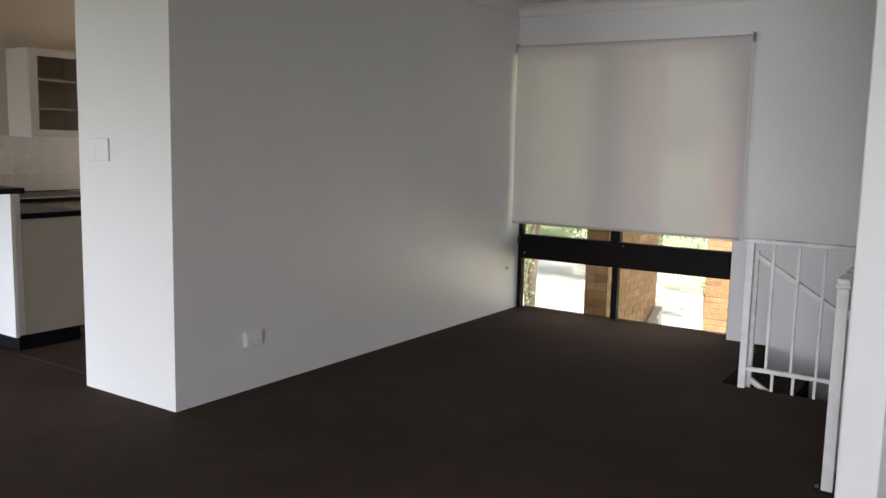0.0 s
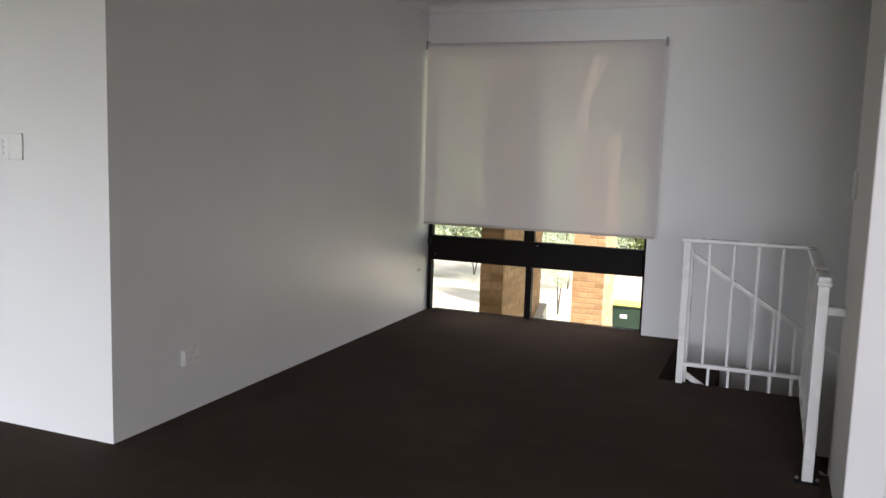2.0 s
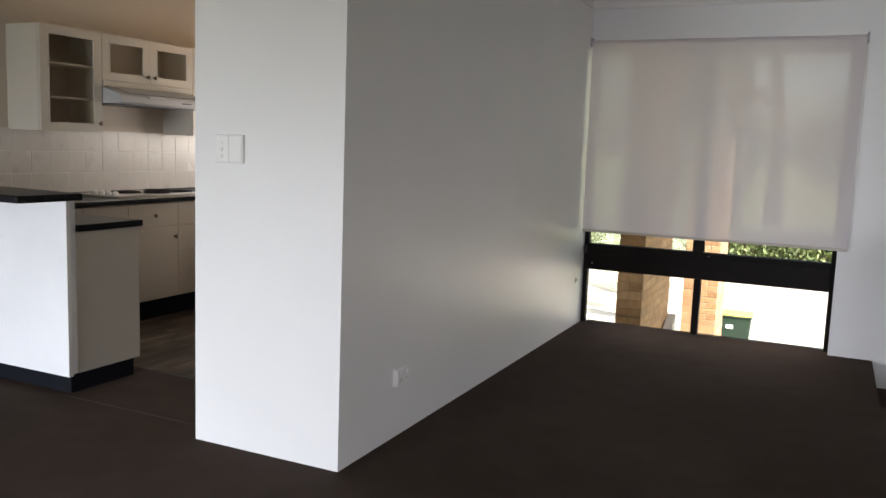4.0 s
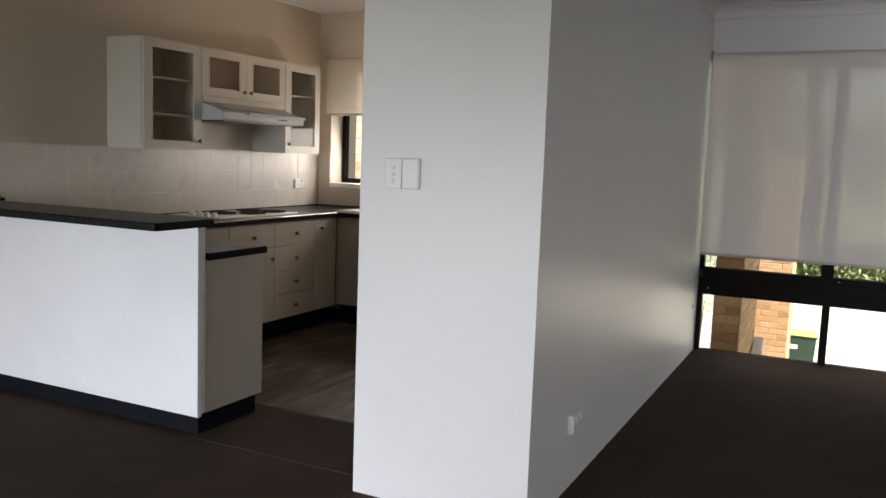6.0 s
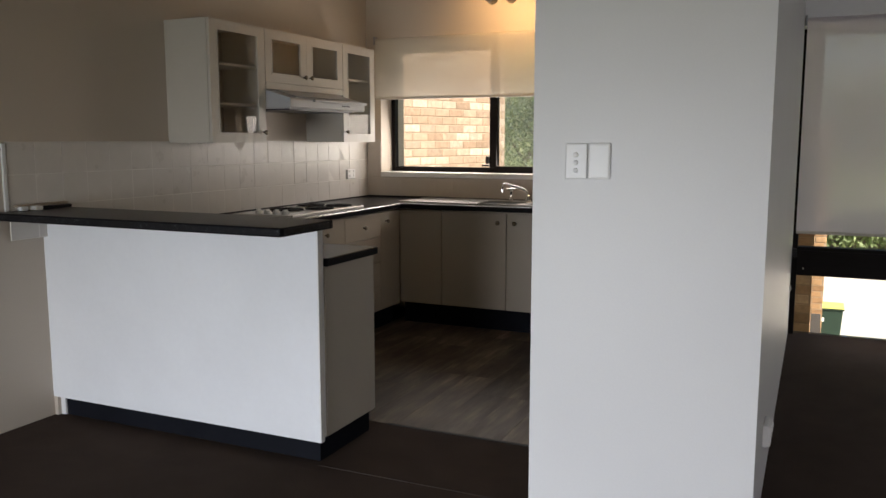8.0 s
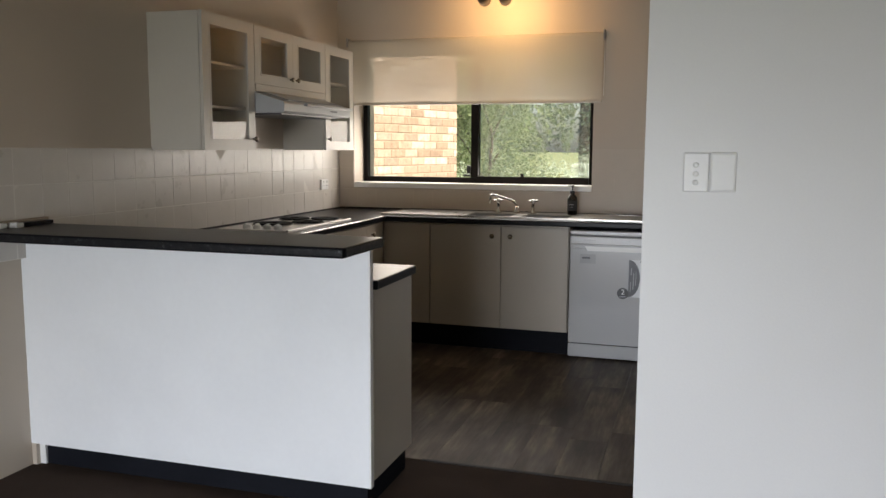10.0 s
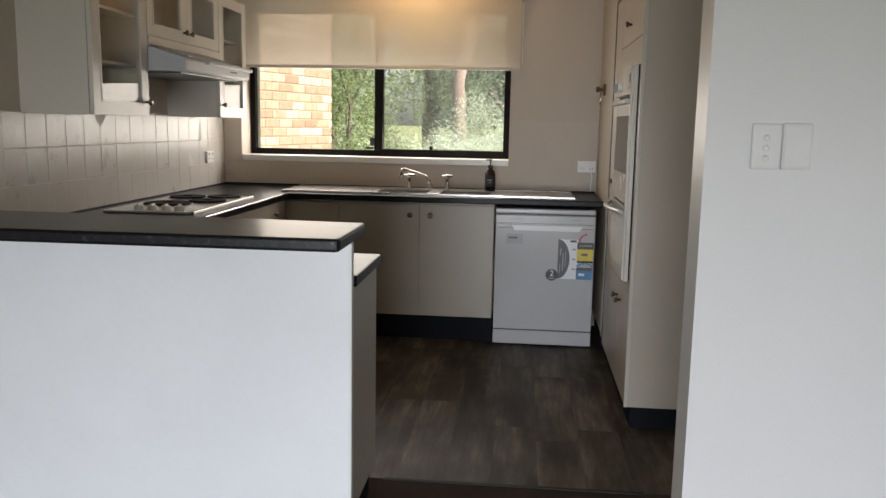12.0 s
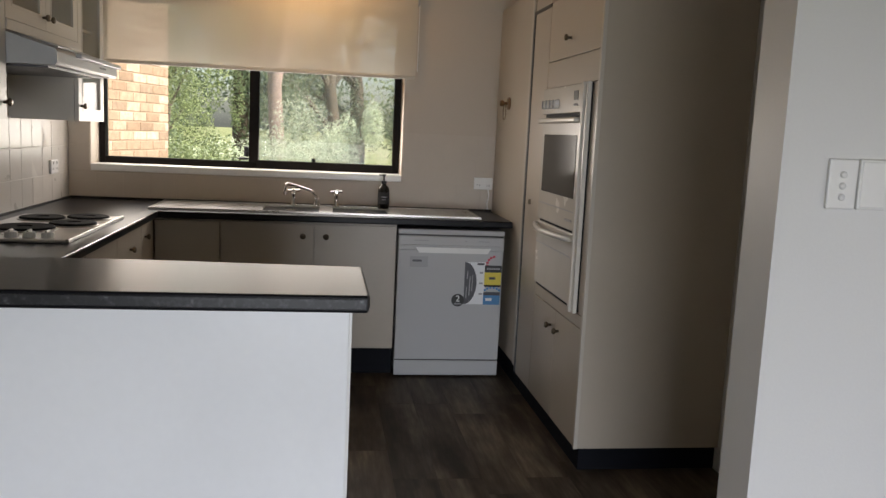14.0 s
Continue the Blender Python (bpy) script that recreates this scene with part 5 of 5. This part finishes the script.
def hedge(x0, x1, y0, y1, h, n, size, material, seed, label):
    rnd = random.Random(seed)
    t = thing("hedge", ((x0 + x1) / 2, (y0 + y1) / 2, GROUND), label, "hedge")
    verts, faces = [], []
    for i in range(n):
        x = rnd.uniform(x0, x1)
        hh = h * (0.82 + 0.18 * noise.noise((x * 0.7, seed, 0)))
        p = Vector((x, rnd.choice((y0, y0, rnd.uniform(y0, y1))) + rnd.gauss(0, 0.08), GROUND + rnd.uniform(0, 1) ** 0.7 * hh))
        u = Vector((rnd.gauss(0, 1), rnd.gauss(0, 1), rnd.gauss(0, 1))).normalized()
        v = u.cross(Vector((rnd.gauss(0, 1), rnd.gauss(0, 1), rnd.gauss(0, 1)))).normalized()
        s = size * rnd.uniform(0.6, 1.4)
        k = len(verts)
        verts += [p - u * s, p + v * s * 0.45, p + u * s, p - v * s * 0.45]
        faces.append((k, k + 1, k + 2, k + 3))
    mesh_part("leaves", verts, faces, material, t)
    part("branches", box(x0 + 0.2, x1 - 0.2, y0 + 0.25, y1 - 0.1, GROUND, GROUND + h * 0.6, 0.1), M_BARK, t)
hedge(-9.0, -2.6, 27.5, 28.5, 1.6, 5000, 0.11, M_LEAF, 31, "clipped green hedge behind the forecourt")
hedge(-2.4, 9.0, 28.5, 29.5, 1.5, 7500, 0.11, M_LEAF, 33, "clipped green hedge along the far garden")

# wheelie bin
def wheelie_bin(x, y):
    b = thing("wheelie_bin", (x, y, GROUND), "dark green wheelie bin with a yellow-green lid", "bin")
    z = GROUND + 0.02
    bm = bmesh.new()
    lo = [bm.verts.new((x + sx * 0.22, y + sy * 0.11, z + 0.05)) for sx, sy in ((-1, -1), (1, -1), (1, 1), (-1, 1))]
    hi = [bm.verts.new((x + sx * 0.275, y + sy * 0.15, z + 0.98)) for sx, sy in ((-1, -1), (1, -1), (1, 1), (-1, 1))]
    for i in range(4):
        bm.faces.new((lo[i], lo[(i + 1) % 4], hi[(i + 1) % 4], hi[i]))
    bm.faces.new(lo[::-1])
    bm.faces.new(hi)
    bmesh.ops.bevel(bm, geom=bm.edges[:], offset=0.02, segments=2, affect="EDGES")
    part("body", bm, M_BIN, b)
    part("rim", box(x - 0.295, x + 0.295, y - 0.165, y + 0.165, z + 0.975, z + 1.01, 0.008), M_BIN, b)
    part("lid", prism([(y - 0.17, z + 1.01), (y + 0.17, z + 1.01), (y + 0.16, z + 1.06), (y - 0.15, z + 1.045)], "x", x - 0.29, x + 0.29), M_BINLID, b)
    part("label", box(x - 0.12, x + 0.0, y - 0.152, y - 0.14, z + 0.78, z + 0.85), M_WPLAST, b, "white square label")
    part("handle", tube([(x - 0.2, y + 0.18, z + 1.0), (x + 0.2, y + 0.18, z + 1.0)], 0.015, 8), M_BIN, b)
    for s in (-1, 1):
        part("wheel", lathe([(0.1, x + s * 0.26 - 0.025), (0.1, x + s * 0.26 + 0.025)], "x", (0, y + 0.1, z + 0.1), 16), M_BLACK, b)
wheelie_bin(0.36, 12.1)

# brick walls outside
def brick_wall(name, x0, x1, y0, y1, z0, z1, material, label, faces):
    w = thing(name, ((x0 + x1) / 2, (y0 + y1) / 2, GROUND), label, "brick wall", kind="structure")
    part("core", box(x0 + 0.005, x1 - 0.005, y0 + 0.005, y1 - 0.005, GROUND, z1), M_MORTAR_BROWN if material is M_BRICK_DARK else M_MORTAR, w)
    for axis, plane, a0, a1, lo, hi in faces:
        brick_face(w, axis, plane, a0, a1, lo, hi, material, 1)
    return w
structure("porch_roof", box(-1.2, 5.2, 3.8, 6.75, 2.7, 2.85), M_SLAB, "plain porch roof carried by the brick fin", "roof")
brick_wall("wall_brick_fin_near", -0.11, 0.14, 5.2, 6.7, GROUND, 2.7, M_BRICK_DARK, "brown face-brick fin wall outside the window",
           [("y", 5.215, -0.11, 0.14, -0.6, 1.5), ("x", 0.125, 5.235, 6.7, -0.6, 1.5)])
brick_wall("wall_brick_fin_far", -0.2, 0.30, 9.9, 10.8, GROUND, 1.6, M_BRICK_RED, "sunlit orange face-brick fin wall",
           [("y", 9.915, -0.2, 0.30, -1.7, 1.0), ("x", 0.285, 9.935, 10.8, -1.7, 1.0)])
wing = brick_wall("wall_brick_wing", -3.6, -3.30, 3.72, 6.7, GROUND, 3.2, M_BRICK_WARM, "sunlit orange and cream brick wing wall",
           [("x", -3.315, 3.75, 6.7, 0.75, 2.45), ("y", 3.72 + 2.965, -3.6, -3.335, 0.75, 2.45)])
# the wing stands slightly askew to the house
spin = Matrix.Translation((-3.3, 6.7, 0)) @ Matrix.Rotation(radians(-16), 4, "Z") @ Matrix.Translation((3.3, -6.7, 0))
wing.matrix_basis = spin @ wing.matrix_basis
slope = thing("rubble_slab", (0.3, 6.0, GROUND), "pale concrete piece with dark holes leaning on the brick fin", "slab")
part("slab", prism([(5.5, GROUND), (6.65, GROUND), (6.65, -0.45), (5.5, -1.0)], "x", 0.15, 0.24), M_CONC, slope)
for y, zz in ((6.2, -0.72), (6.45, -0.62)):
    part("hole", lathe([(0.07, 0.241), (0.07, 0.246)], "x", (0, y, zz), 12), M_DGREY, slope)

# ---------------------------------------------------------------- splashback tiles and floor planks
tile_mesh = {}
def tile_piece(w, h, material):
    key = (round(w, 3), round(h, 3), material.name)
    if key not in tile_mesh:
        bm = box(-w / 2, w / 2, -0.003, 0.003, -h / 2, h / 2, 0.0015, 1)
        me = bpy.data.meshes.new("tile")
        bm.to_mesh(me)
        bm.free()
        me.materials.append(material)
        tile_mesh[key] = me
    return tile_mesh[key]

def tiles(parent, axis, plane, a0, a1, z0, z1, pitch=0.152, gap=0.0025, lean=0.12, material=M_TILE):
    rnd = random.Random(4)
    a = a0
    while a < a1 - 0.02:
        b = min(a + pitch, a1)
        z = z0
        while z < z1 - 0.02:
            c = min(z + pitch, z1)
            ob = new("tile", tile_piece(b - a - gap, c - z - gap, material))
            off = rnd.uniform(-0.0006, 0.0006)
            if axis == "x":
                ob.matrix_basis = pose(plane + off, (a + b) / 2, (z + c) / 2, rnd.uniform(-0.25, 0.25), 0, 90 + rnd.uniform(-0.3, 0.3))
            else:
                ob.matrix_basis = pose((a + b) / 2, plane + off, (z + c) / 2, rnd.uniform(-lean, lean), 0, rnd.uniform(-lean, lean))
            ob.parent = parent
            ob.matrix_parent_inverse = Matrix.Translation(-parent.location)
            z = c
        a = b

sb = thing("splashback_side", (LEFT, 1.6, BENCH), "white glazed square tiles along the hob wall", "splashback", kind="structure")
part("grout", box(LEFT, LEFT + 0.0062, -0.05, BACK, BENCH, BENCH + 0.456), M_GROUT, sb)
tiles(sb, "x", LEFT + 0.004, -0.05, BACK - 0.002, BENCH, BENCH + 0.456, gap=0.0034)
sk = thing("splashback_rear", (-2, BACK, BENCH), "white square tiles around the kitchen window, toned darker for shade", "splashback", kind="structure")
part("grout", boxes([(LEFT + 0.008, TX - 0.008, BACK - 0.0064, BACK, BENCH, 1.05), (-1.305, TX - 0.008, BACK - 0.0064, BACK, 1.05, 1.36), (LEFT + 0.008, -3.128, BACK - 0.0064, BACK, 1.06, 1.36)]), M_TILE_REAR_DIM, sk)
tiles(sk, "y", BACK - 0.004, LEFT + 0.008, TX - 0.008, BENCH, 1.058, gap=0.0012, lean=0.02, material=M_TILE_REAR_DIM)
tiles(sk, "y", BACK - 0.004, -1.305, TX - 0.008, 1.058, 1.36, gap=0.0012, lean=0.02, material=M_TILE_REAR_DIM)
tiles(sk, "y", BACK - 0.004, LEFT + 0.008, -3.128, 1.058, 1.36, gap=0.0012, lean=0.02, material=M_TILE_REAR_DIM)

plank_mesh = {}
def plank(w, l):
    key = (round(w, 3), round(l, 3))
    if key not in plank_mesh:
        bm = box(-w / 2, w / 2, -l / 2, l / 2, -0.004, 0.004, 0.0005, 1)
        me = bpy.data.meshes.new("plank")
        bm.to_mesh(me)
        bm.free()
        me.materials.append(M_VINYL)
        plank_mesh[key] = me
    return plank_mesh[key]
rnd = random.Random(8)
x, W, L = -2.74, 0.18, 0.914
while x < -0.1:
    y = VINYL_Y - rnd.choice((0.0, 0.3, 0.6, 0.15, 0.45))
    x1 = min(x + W, -0.1)
    while y < 3.3:
        a, b = max(y, VINYL_Y), min(y + L, 3.34)
        if b - a > 0.03:
            ob = new("plank", plank(x1 - x - 0.0006, b - a - 0.0006))
            ob.location = ((x + x1) / 2, (a + b) / 2, -0.0035)
            ob.parent = kitchen_floor
        y += L
    x = x1
